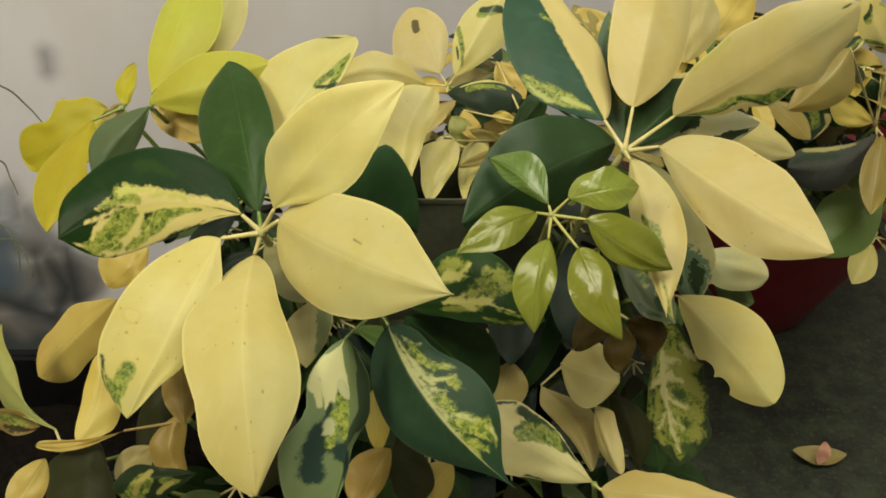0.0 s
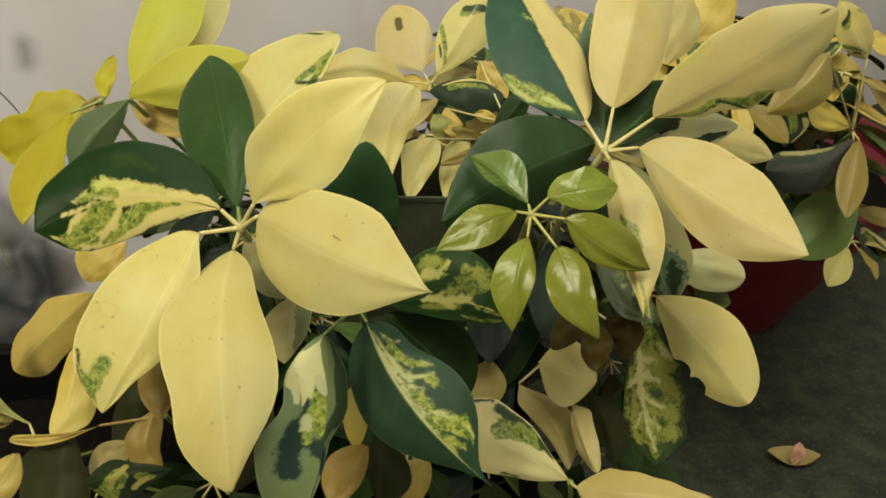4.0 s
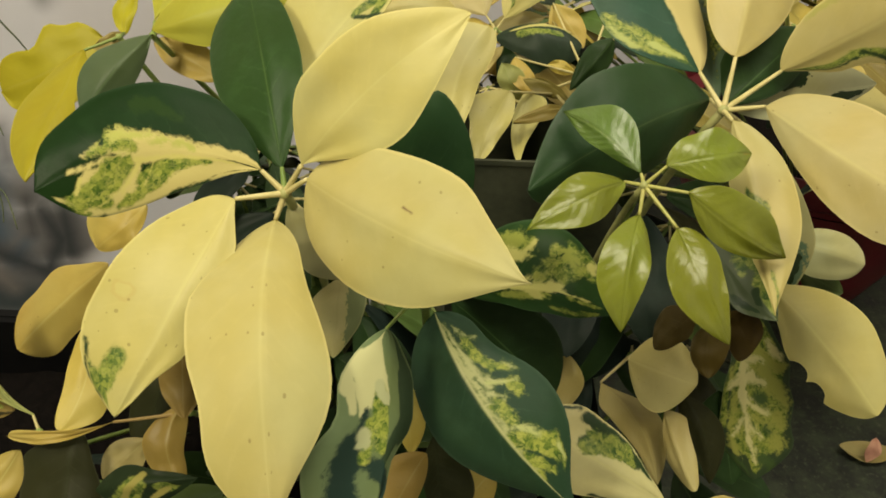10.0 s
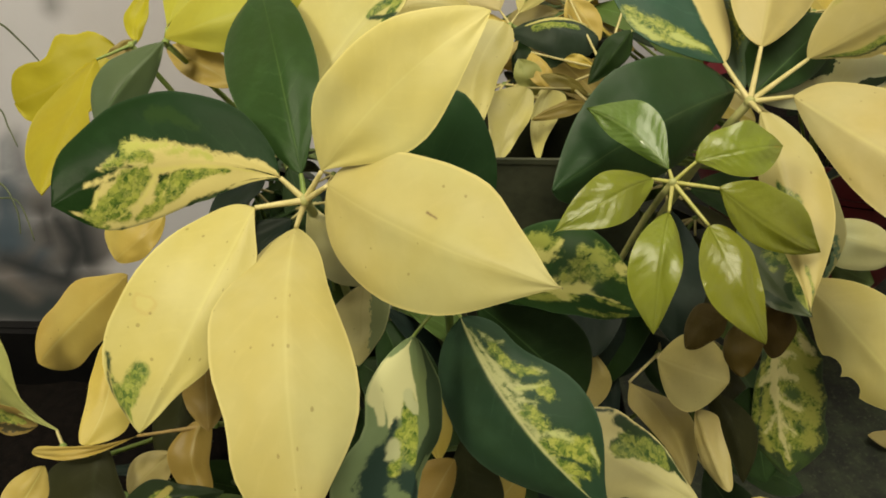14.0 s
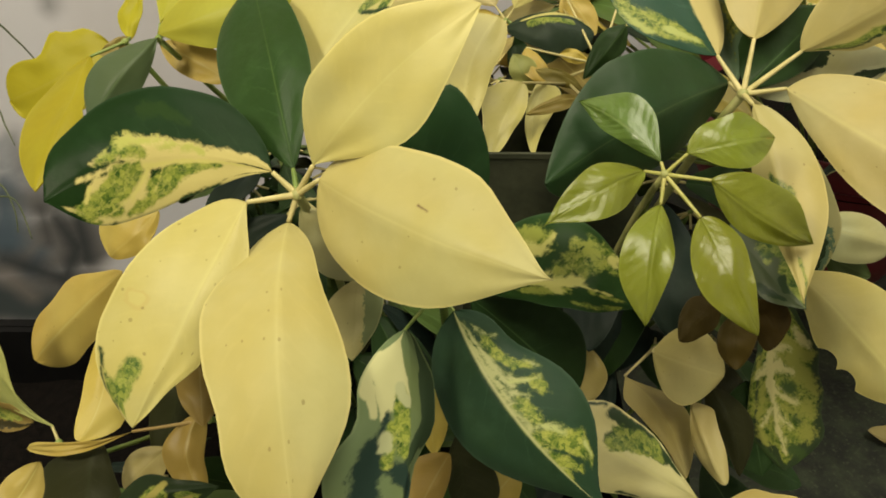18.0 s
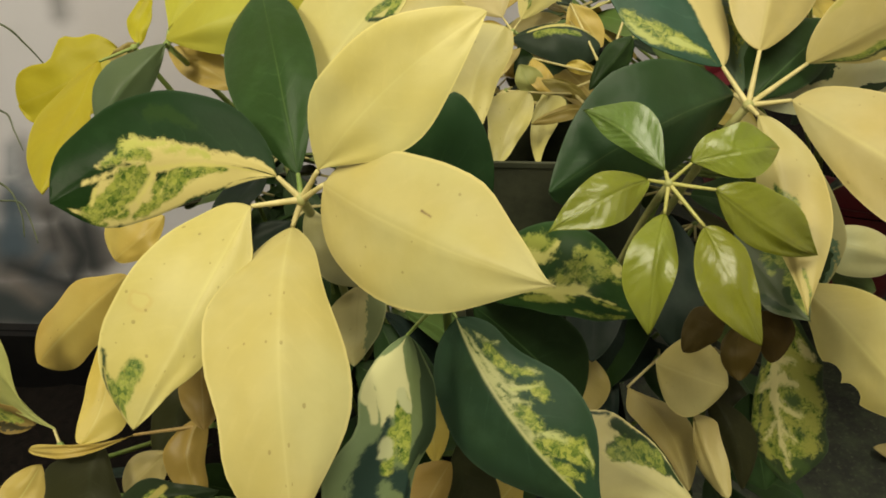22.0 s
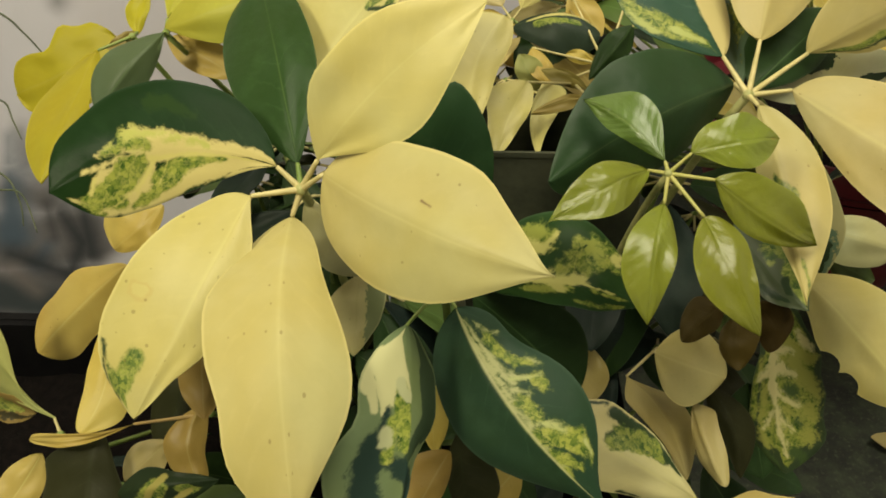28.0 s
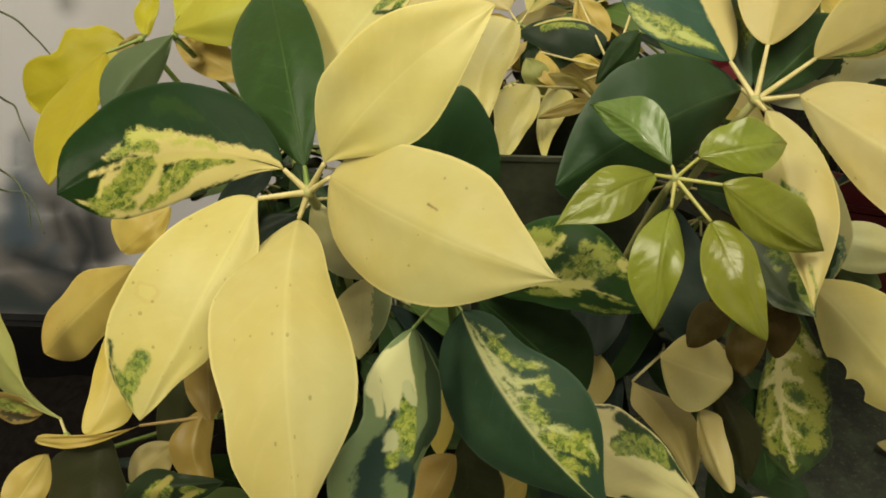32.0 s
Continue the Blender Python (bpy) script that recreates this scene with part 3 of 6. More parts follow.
    "varT": dict(base=CREAM, rib=PALE_RIB, layers=[("mottle", 0.5, [(0.83, 0.64, 0.54, 0.1, 0.052, 0.036), (0.75, 0.62, 0.58, 0.82, 0.059, 0.036)]), (DARK, 0.5, [(0.82, -1.05, 0.92, -0.73, 0.019, 0.014), (0.52, 0.21, 0.67, 1.25, 0.014, 0.019)])]),
    "spotk": dict(base=(0.55, 0.49, 0.22), rib=PALE_RIB, layers=[((0.10, 0.09, 0.03), 0.3, [(0.76, -0.15, 0.64, -0.23, 0.034, 0.029)])]),
    "vark1": dict(spec=0.18, base=(0.026, 0.042, 0.025), rough=0.45, layers=[(CREAM, 0.5, [(0.2, -0.38, 0.66, -0.98, 0.03, 0.044), (0.66, -0.98, 0.89, -0.96, 0.037, 0.022)]), ("mottle", 0.8, [(0.31, -0.02, 0.73, -0.34, 0.059, 0.059)])]),
    "vark3": dict(base=CREAM, rib=PALE_RIB, layers=[("mottle", 0.6, [(0.44, -0.94, 0.12, 0.07, 0.027, 0.032), (0.67, -0.31, 0.77, 0.07, 0.054, 0.043), (0.74, 0.87, 0.64, 1.13, 0.032, 0.027)]), (DARK, 0.5, [(0.71, -0.43, 0.8, 0.25, 0.032, 0.032), (0.25, -0.72, 0.17, -0.42, 0.016, 0.016)])]),
}.items():
    M[code] = leaf_material("leaf_" + code, **args)
M["stalk"] = plain_material("leaf_stalk", (0.46, 0.41, 0.16), (0.58, 0.51, 0.23), 120.0, 0.45, 0.2)
M["stalk_young"] = plain_material("young_stalk", (0.30, 0.31, 0.065), (0.42, 0.39, 0.12), 120.0, 0.42, 0.2)
M["stalk_green"] = plain_material("green_stalk", (0.14, 0.22, 0.04), (0.24, 0.30, 0.08), 120.0, 0.45, 0.2)
M["stalk_mid"] = plain_material("pale_green_stalk", (0.24, 0.27, 0.08), (0.38, 0.37, 0.14), 120.0, 0.45, 0.2)
M["twig"] = plain_material("dry_twig", (0.30, 0.20, 0.06), (0.42, 0.30, 0.10), 120.0, 0.55, 0.3)
M["bark"] = plain_material("bark", (0.09, 0.075, 0.04), (0.16, 0.14, 0.07), 90.0, 0.8, 0.6)
# planter plastic: pushed near black, the shade under the leaves is in the colour
M["black"] = plain_material("shade_black_plastic", (0.0025, 0.0025, 0.003), (0.005, 0.005, 0.005), 40.0, 0.7, 0.2, 0.001, 0.12)
M["worn_black"] = plain_material("worn_black_plastic", (0.032, 0.037, 0.022), (0.055, 0.060, 0.036), 25.0, 0.55, 0.2, 0.001, 0.2)
# soil albedo is cut to near black to paint in the foliage's shade
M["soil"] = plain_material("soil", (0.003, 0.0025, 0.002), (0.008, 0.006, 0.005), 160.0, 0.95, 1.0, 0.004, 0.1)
M["red"] = plain_material("red_plastic", (0.10, 0.007, 0.012), (0.13, 0.012, 0.018), 30.0, 0.42, 0.2)
M["ceiling"] = plain_material("ceiling_paint", (0.72, 0.69, 0.64), (0.78, 0.75, 0.70), 8.0, 0.8, 0.2)
M["blade"] = plain_material("grass_blade", (0.05, 0.07, 0.03), (0.10, 0.12, 0.05), 60.0, 0.5, 0.2)
M["petal"] = plain_material("dry_petal", (0.50, 0.24, 0.17), (0.60, 0.34, 0.22), 60.0, 0.6, 0.2)


# bluish stains and painted-in soft leaf shadows on the wall: colour, then strokes (x, z, x, z, radius, radius) in
# metres along and up it
STAINS_SHADOWS = [
    ((0.165, 0.154, 0.149), [(-0.663, 0.193, -0.553, 0.167, 0.042, 0.032), (-0.681, 0.132, -0.584, 0.099, 0.041, 0.037), (-0.622, 0.251, -0.590, 0.232, 0.020, 0.017)]),
    ((0.220, 0.220, 0.231), [(-0.586, 0.283, -0.568, 0.224, 0.009, 0.007), (-0.592, 0.317, -0.596, 0.281, 0.006, 0.009), (-0.520, 0.460, -0.522, 0.441, 0.004, 0.005), (-0.539, 0.201, -0.519, 0.181, 0.006, 0.006)]),
    ((0.077, 0.116, 0.154), [(-0.616, 0.272, -0.634, 0.199, 0.014, 0.023), (-0.605, 0.314, -0.613, 0.286, 0.005, 0.009), (-0.620, 0.155, -0.606, 0.171, 0.010, 0.006)]),
    ((0.030, 0.036, 0.039), [(-0.580, 0.209, -0.569, 0.164, 0.004, 0.009), (-0.569, 0.164, -0.589, 0.132, 0.009, 0.014), (-0.556, 0.219, -0.562, 0.146, 0.003, 0.009), (-0.643, 0.177, -0.593, 0.128, 0.012, 0.016), (-0.591, 0.228, -0.595, 0.183, 0.002, 0.003)]),
    ((0.041, 0.055, 0.058), [(-0.669, 0.127, -0.619, 0.094, 0.028, 0.025)]),
    ((0.209, 0.182, 0.165), [(-0.647, 0.156, -0.631, 0.117, 0.006, 0.006)]),
]


def wall_material(name, shadow_stains):
    """White paint; on one wall, blue-grey stains and painted-in slate leaf shadows low down."""
    t = Tree(name)
    obj = t.node("ShaderNodeTexCoord").outputs["Object"]
    big, small = t.noise(obj, 3.2, 5.0, 0.6, 0.4), t.noise(obj, 26.0, 5.0)
    m = t.node("ShaderNodeMapping")
    t.link(obj, m.inputs[0])
    m.inputs["Scale"].default_value = (12.0, 12.0, 3.0)
    m.inputs["Rotation"].default_value = (0, radians(-26), 0)
    blotch = t.noise(m.outputs[0], 0.62, 2.0, 0.45, 0.5)
    colour = t.mix(t.step(big, 0.35, 0.7), (0.60, 0.60, 0.635), (0.66, 0.655, 0.69)) if shadow_stains else t.mix(t.step(big, 0.35, 0.7), (0.76, 0.74, 0.72), (0.82, 0.80, 0.78))
    colour = t.mix(t.maths("MULTIPLY", t.step(small, 0.55, 0.8), 0.10), colour, (0.42, 0.40, 0.37))
    if shadow_stains:
        m = t.node("ShaderNodeVectorMath", operation="MULTIPLY")
        t.link(obj, m.inputs[0])
        m.inputs[1].default_value = (1.0, 0.0, 1.0)
        turned = t.node("ShaderNodeMapping")
        t.link(m.outputs[0], turned.inputs[0])
        turned.inputs["Rotation"].default_value = (radians(90), 0, 0)
        turned.inputs["Scale"].default_value = (1.0, 1.0, -1.0)
        colour = t.mix(t.maths("MULTIPLY", t.step(blotch, 0.42, 0.6), 0.35), colour, (0.55, 0.50, 0.48))
        wander = t.maths("ADD", t.maths("MULTIPLY", t.maths("SUBTRACT", blotch, 0.5), 0.05), t.maths("MULTIPLY", t.maths("SUBTRACT", small, 0.5), 0.012))
        for tone, marks in STAINS_SHADOWS:
            field = None
            for x0, z0, x1, z1, r0, r1 in marks:
                one = t.stroke(turned.outputs[0], x0, z0 / 0.28, x1, z1 / 0.28, r0, r1)
                field = one if field is None else t.maths("MAXIMUM", field, one)
            colour = t.mix(t.maths("MULTIPLY", t.step(t.maths("ADD", field, wander), -0.018, 0.014), 0.94), colour, tone)
    return t.finish(colour, 0.7, t.bump(small, 0.2, 0.003))


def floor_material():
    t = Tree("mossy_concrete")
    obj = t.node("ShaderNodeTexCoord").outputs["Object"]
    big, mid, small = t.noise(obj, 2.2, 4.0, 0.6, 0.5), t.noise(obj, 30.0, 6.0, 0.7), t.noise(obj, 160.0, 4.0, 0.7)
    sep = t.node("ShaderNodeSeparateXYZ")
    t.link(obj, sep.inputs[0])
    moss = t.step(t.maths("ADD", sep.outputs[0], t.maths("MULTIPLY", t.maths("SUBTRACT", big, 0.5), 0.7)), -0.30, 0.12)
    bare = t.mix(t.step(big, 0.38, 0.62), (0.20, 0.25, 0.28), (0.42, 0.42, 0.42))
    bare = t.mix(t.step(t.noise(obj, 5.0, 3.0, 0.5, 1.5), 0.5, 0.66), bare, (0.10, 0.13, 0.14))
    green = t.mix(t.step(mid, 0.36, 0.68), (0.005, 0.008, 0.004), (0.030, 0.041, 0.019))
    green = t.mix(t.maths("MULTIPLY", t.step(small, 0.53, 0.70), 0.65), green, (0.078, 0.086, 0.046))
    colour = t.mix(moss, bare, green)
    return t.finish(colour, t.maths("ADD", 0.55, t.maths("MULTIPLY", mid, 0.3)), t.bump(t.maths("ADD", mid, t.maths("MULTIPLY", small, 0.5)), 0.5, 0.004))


M["wall"], M["shadow_stain_wall"], M["floor"] = wall_material("white_wall", False), wall_material("shadow_stain_white_wall", True), floor_material()


# ---- mesh helpers ----
def mesh_of(bm, material, smooth=True):
    me = bpy.data.meshes.new("mesh")
    bm.normal_update()
    bm.to_mesh(me)
    bm.free()
    me.materials.append(material)
    if smooth:
        me.polygons.foreach_set("use_smooth", [True] * len(me.polygons))
    return me


def part(name, bm, material, parent=None, label="", smooth=True):
    ob = new(name, mesh_of(bm, material, smooth))
    if parent is not None:
        ob.parent = parent
        ob.matrix_parent_inverse = parent.matrix_world.inverted()
    return tagged(ob, label)


def box(bm, lo, hi):
    geo = bmesh.ops.create_cube(bm, size=1.0)["verts"]
    for v in geo:
        v.co = Vector([(a + b) / 2 + c * (b - a) for a, b, c in zip(lo, hi, v.co)])
    return geo


def tube(bm, points, r0, r1, ring=8):
    """A round rod through points, tapering from r0 to r1."""
    pts = [Vector(p) for p in points]
    rows = []
    side = None
    for i, p in enumerate(pts):
        d = (pts[min(i + 1, len(pts) - 1)] - pts[max(i - 1, 0)]).normalized()
        if side is None:
            side = d.orthogonal().normalized()
        side = (side - d * side.dot(d)).normalized()
        up = d.cross(side)
        r = r0 + (r1 - r0) * i / (len(pts) - 1)
        rows.append([bm.verts.new(p + r * (math.cos(a) * side + math.sin(a) * up)) for a in (2 * math.pi * k / ring for k in range(ring))])
    for a, b in zip(rows, rows[1:]):
        for k in range(ring):
            bm.faces.new((a[k], a[(k + 1) % ring], b[(k + 1) % ring], b[k]))
    bm.faces.new(rows[0][::-1])
    bm.faces.new(rows[-1])


def arc(a, b, sag=0.0, n=8):
    """Points from a to b on a slack line; sag lifts (or lowers) its middle."""
    a, b = Vector(a), Vector(b)
    return [a.lerp(b, i / n) + Vector((0, 0, sag * 4 * (i / n) * (1 - i / n))) for i in range(n + 1)]


ALONG, ACROSS = 26, 8


def leaf(parent, base, tip, roll, sag, sway, left, right, swell, ends, material, wave=0.0, cup=0.03, edge=(0, 0, 0, 0), bites=(), name="leaflet", label="", thick=0.0007):
    """One leaflet from base to tip. roll: turn of its face about its length; sag, sway: bow of its rib off the straight line, up its face and
    to its right; left, right: (half width, fold in degrees); swell: where along the leaf each side is widest; ends: (bluntness of base,
    sharpness of tip), for both sides or for left and right; edge: swings of the left and then of the right outline, long ones first; bites: (u, depth, length) gaps in its right edge."""
    base, tip = Vector(base), Vector(tip)
    way = tip - base
    length = way.length
    way.normalize()
    up = Vector((0, 0, 1))
    face = (up - way * up.dot(way)).normalized()
    face = Matrix.Rotation(radians(roll), 3, way) @ face
    across = way.cross(face)
    ends = ends if len(ends) == 4 else (*ends, *ends)
    steps = ALONG * 3 if bites else ALONG
    bm = bmesh.new()
    layer = bm.loops.layers.uv.new("leaf")

    def profile(u, at, side):
        eb, et = ends[:2] if side < 0 else ends[2:]
        if u < at:
            return max(math.sin(math.pi / 2 * u / at), 0.0) ** eb
        return max(math.cos(math.pi / 2 * (u - at) / (1 - at)), 0.0) ** et

    seed = random.random() * 50
    top, low, coords = [], [], {}
    for i in range(steps + 1):
        u = 0.5 - 0.5 * math.cos(math.pi * i / steps)
        rib = base + way * (u * length) + (face * sag + across * sway) * (4 * u * (1 - u))
        row, row2 = [], []
        for j in range(-ACROSS, ACROSS + 1):
            s = j / ACROSS
            half, fold = left if s < 0 else right
            at = swell[0] if s < 0 else swell[1]
            swing = edge[:len(edge) // 2] if s < 0 else edge[len(edge) // 2:]
            w = half * max(profile(u, at, s) * (1 + sum(k * math.sin(2 * math.pi * (i + 1) * u) for i, k in enumerate(swing))), 0.012)
            w *= 1 + 0.02 * noise.noise((u * 5, seed, s > 0)) + wave * math.sin(u * 17 + (2 if s < 0 else 0)) * 0.6
            if s > 0:
                for bu, bd, bl in bites:
                    w *= 1 - bd * math.sqrt(max(0.0, 1 - ((u - bu) / bl) ** 2))
            out = abs(s) * w
            hinge = (math.sqrt(s * s + 0.0064) - 0.08) / 0.9232
            lift = math.sin(radians(fold)) * hinge * w + cup * half * 4 * s * s * (1 - s * s) * profile(u, at, s)
            lift += 0.0017 * noise.noise((u * 3.6 + seed, s * 1.5, 8.0)) * min(1.0, 4 * u * (1 - u) + 0.2)
            lift += (wave * half + 0.0012) * s * s * noise.noise((u * 4 + seed, s * 1.5, 3.0)) * 1.2
            co = rib + across * (math.copysign(1, s) * math.cos(radians(fold)) * out if j else 0.0) + face * lift
            vt, vb = bm.verts.new(co), bm.verts.new(co - face * thick * (1.0 if abs(j) < ACROSS else 0.6))
            coords[vt] = coords[vb] = (u, s)
            row.append(vt)
            row2.append(vb)
        top.append(row)
        low.append(row2)
    n = 2 * ACROSS
    for i in range(steps):
        for j in range(n):
            bm.faces.new((top[i][j], top[i][j + 1], top[i + 1][j + 1], top[i + 1][j]))
            bm.faces.new((low[i][j], low[i + 1][j], low[i + 1][j + 1], low[i][j + 1]))
        for q in ((top[i][0], top[i + 1][0], low[i + 1][0], low[i][0]), (top[i][n], low[i][n], low[i + 1][n], top[i + 1][n])):
            for e in bm.faces.new(q).edges:
                e.smooth = False
    for row, row2, flip in ((top[0], low[0], False), (top[-1], low[-1], True)):
        for j in range(n):
            q = (row[j], row2[j], row2[j + 1], row[j + 1])
            bm.faces.new(q[::-1] if flip else q)
    for f in bm.faces:
        for lp in f.loops:
            lp[layer].uv = coords[lp.vert]
    return part(name, bm, M[material], parent, label or LOOKS.get(material, LOOKS["mixed"] if material.startswith("var") else ""))


LOOKS = {
    "mixed": "leaflet patched with cream and mottled green", "young": "young glossy lime-green leaflet", "brown": "small brown-green leaflet",
    "dark": "plain dark green leaflet", "darkA": "plain dark green leaflet", "darkD": "plain dark green leaflet", "darkf": "large plain dark green leaflet",
    "darkb": "plain dark green leaflet", "darko": "dull dark olive leaflet", "young1": "young glossy green leaflet", "young5": "young glossy lime-green leaflet with a reddish tip", "tan": "leaflet with shade painted into its tan colour", "lime": "bright lime-yellow leaflet", "yellowT": "bright yellow leaflet", "greyg": "grey-green leaflet", "greyR": "dull grey-green leaflet with a pale edge",
    "oliv": "olive-brown leaflet", "creamShade": "cream leaflet darkened to a warm tone for shade", "lgreen": "pale green leaflet",
}


def stalk(parent, a, b, r0=0.0013, r1=0.0010, sag=0.0, material="stalk", name="leaf_stalk", label=""):
    bm = bmesh.new()
    tube(bm, arc(a, b, sag), r0, r1)
    return part(name, bm, M[material], parent, label)


def whorl(plant, hub, foot, radius=0.002, sag=0.0, material="stalk_green", via=None):
    """The long stalk of a hand-shaped leaf, with the knob from which its leaflets spread."""
    bm = bmesh.new()
    tube(bm, arc(foot, hub, sag, 12) if via is None else arc(foot, via)[:-1] + arc(via, hub), radius * 1.3, radius)
    bmesh.ops.create_icosphere(bm, subdivisions=2, radius=radius * 1.35, matrix=Matrix.Translation(hub))
    return part("leaf_whorl", bm, M[material], plant, "hand-shaped variegated leaf on a long green stalk")


# ---- room ----
def slab(name, lo, hi, material, label, category):
    bm = bmesh.new()
    box(bm, lo, hi)
    return tagged(part(name, bm, M[material], None, label, False), label, category, kind="structure")


X0, X1, Y0, Y1, H = -1.9, 1.9, -1.6, 2.45, 2.5
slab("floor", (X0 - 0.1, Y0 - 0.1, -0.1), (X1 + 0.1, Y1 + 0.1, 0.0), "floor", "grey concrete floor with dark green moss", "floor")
north = slab("wall_north", (-2.26, 0.0, 0.0), (2.26, 0.1, H), "shadow_stain_wall", "off-white painted wall with bluish stains and painted-in leaf shadows", "wall")
north.matrix_world = pose(0.0, 1.136, 0.0, 0, 0, 33)
slab("wall_south", (X0, Y0 - 0.1, 0.0), (X1, Y0, H), "wall", "plain off-white painted wall", "wall")
slab("wall_west", (X0 - 0.1, Y0 - 0.1, 0.0), (X0, Y1 + 0.1, H), "wall", "plain off-white painted wall", "wall")
slab("wall_east", (X1, Y0 - 0.1, 0.0), (X1 + 0.1, Y1 + 0.1, H), "wall", "plain off-white painted wall", "wall")
slab("ceiling", (X0 - 0.1, Y0 - 0.1, H), (X1 + 0.1, Y1 + 0.1, H + 0.1), "ceiling", "plain white ceiling", "ceiling")


# ---- pots ----
def ring_wall(bm, profile, n=64, middle=(0, 0, 0)):
    rows = []
    c = Vector(middle)
    for r, z in profile:
        rows.append([bm.verts.new(c + Vector((r * math.cos(2 * math.pi * k / n), r * math.sin(2 * math.pi * k / n), z))) for k in range(n)])
    for a, b in zip(rows, rows[1:]):
        for k in range(n):
            bm.faces.new((a[k], a[(k + 1) % n], b[(k + 1) % n], b[k]))
    return rows


def round_pot(middle, r_rim, r_foot, height, material, label):
    """A tapered plastic pot with a rolled rim and soil in it."""
    root = new("plant_pot")
    root.location = middle
    bpy.context.view_layer.update()
    bm = bmesh.new()
    rows = ring_wall(bm, [(r_foot * 0.97, 0.0), (r_foot, 0.006), (r_rim - 0.008, height - 0.032), (r_rim - 0.008, height - 0.03), (r_rim - 0.012, height - 0.03), (r_foot - 0.004, 0.01)], middle=middle)
    bm.faces.new(rows[0][::-1])
    bm.faces.new(rows[-1])
    part("body", bm, M[material], root)
    bm = bmesh.new()
    h = height
    ring_wall(bm, [(r_rim - 0.009, h - 0.034), (r_rim - 0.002, h - 0.035), (r_rim + 0.002, h - 0.03), (r_rim + 0.004, h - 0.006), (r_rim + 0.001, h), (r_rim - 0.004, h), (r_rim - 0.007, h - 0.004), (r_rim - 0.009, h - 0.034)], middle=middle)
    part("rim", bm, M[material], root)
    bm = bmesh.new()
    rows = ring_wall(bm, [(r_rim - 0.0135, h - 0.05), (r_rim * 0.6, h - 0.044), (r_rim * 0.2, h - 0.04)], middle=middle)
    bm.faces.new(rows[-1])
    part("soil", bm, M["soil"], root, "potting soil with shade darkened into its colour")
    return tagged(root, label, "plant pot")


def trough(lo, hi, wall=0.006, label="", lip=0.008, material="black", name="planter_box"):
    """An open box planter with a folded rim and soil in it."""
    root = new(name)
    root.location = ((lo[0] + hi[0]) / 2, (lo[1] + hi[1]) / 2, lo[2])
    bpy.context.view_layer.update()
    for piece, a, b in (
        ("side_panel", (lo[0], lo[1], lo[2]), (lo[0] + wall, hi[1], hi[2])),
        ("side_panel", (hi[0] - wall, lo[1], lo[2]), (hi[0], hi[1], hi[2])),
        ("long_panel", (lo[0] + wall, lo[1], lo[2]), (hi[0] - wall, lo[1] + wall, hi[2])),
        ("long_panel", (lo[0] + wall, hi[1] - wall, lo[2]), (hi[0] - wall, hi[1], hi[2])),
        ("base", (lo[0] + wall, lo[1] + wall, lo[2]), (hi[0] - wall, hi[1] - wall, lo[2] + wall)),
    ):
        bm = bmesh.new()
        box(bm, a, b)
        part(piece, bm, M[material], root, smooth=False)
    for a, b in (((lo[0] - lip, lo[1] - lip), (hi[0] + lip, lo[1])), ((lo[0] - lip, hi[1]), (hi[0] + lip, hi[1] + lip)), ((lo[0] - lip, lo[1]), (lo[0], hi[1])), ((hi[0], lo[1]), (hi[0] + lip, hi[1]))):
        bm = bmesh.new()
        box(bm, (*a, hi[2] - min(0.015, 2 * lip)), (*b, hi[2] + 0.001))
        part("rim", bm, M[material], root, smooth=False)
    bm = bmesh.new()
    nx, ny = 40, 24
    grid = [[bm.verts.new((lo[0] + wall + (hi[0] - lo[0] - 2 * wall) * i / nx, lo[1] + wall + (hi[1] - lo[1] - 2 * wall) * j / ny,
             hi[2] - 0.06 + 0.012 * noise.noise((i * 0.35, j * 0.35, 2.0)))) for j in range(ny + 1)] for i in range(nx + 1)]
    for i in range(nx):
        for j in range(ny):
            bm.faces.new((grid[i][j], grid[i + 1][j], grid[i + 1][j + 1], grid[i][j + 1]))
    part("soil", bm, M["soil"], root, "potting soil with shade darkened into its colour")
    return tagged(root, label, "planter")


trough((-0.62, 0.28, 0.0), (0.08, 0.555, 0.285), label="black plastic box planter full of soil, shade darkened into both")
trough((-0.048, 0.474, 0.212), (0.074, 0.546, 0.492), 0.003, "narrow worn black plastic pot standing in the planter", 0.001, "worn_black", "plant_pot")
round_pot((0.455, 1.04, 0.0), 0.215, 0.105, 0.27, "red", "deep red plastic pot standing on the mossy floor")


# ---- plants ----
plant_root = {}
for code, spot, label in (
    ("main", (-0.05, 0.43, 0.225), "variegated umbrella plant with cream and green leaflets in a black planter"),
    ("back", (0.455, 1.04, 0.226), "variegated umbrella plant growing from a red pot"),
):
    plant = plant_root[code] = new("umbrella_plant")
    plant.location = spot
    tagged(plant, label, "plant", group="umbrella plants")
bpy.context.view_layer.update()


w = whorl(plant_root['main'], (-0.0963, 0.3686, 0.532), (-0.0963, 0.5286, 0.23), 0.0022, 0.03, "stalk_mid")
leaf(w, (-0.0992, 0.3793, 0.5386), (-0.1303, 0.4741, 0.5892), -23.4, 0.0075, 0.0029, (0.0296, -11), (0.0179, -24), (0.66, 0.5), (0.79, 0.69, 0.84, 0.51), "darkA", edge=(0.03, -0.01, -0.01, 0.0, -0.07, -0.07, -0.02, 0.0))
stalk(w, (-0.0963, 0.3686, 0.532), (-0.0992, 0.3793, 0.5386), 0.0016, 0.0010, 0.0, "stalk_green")
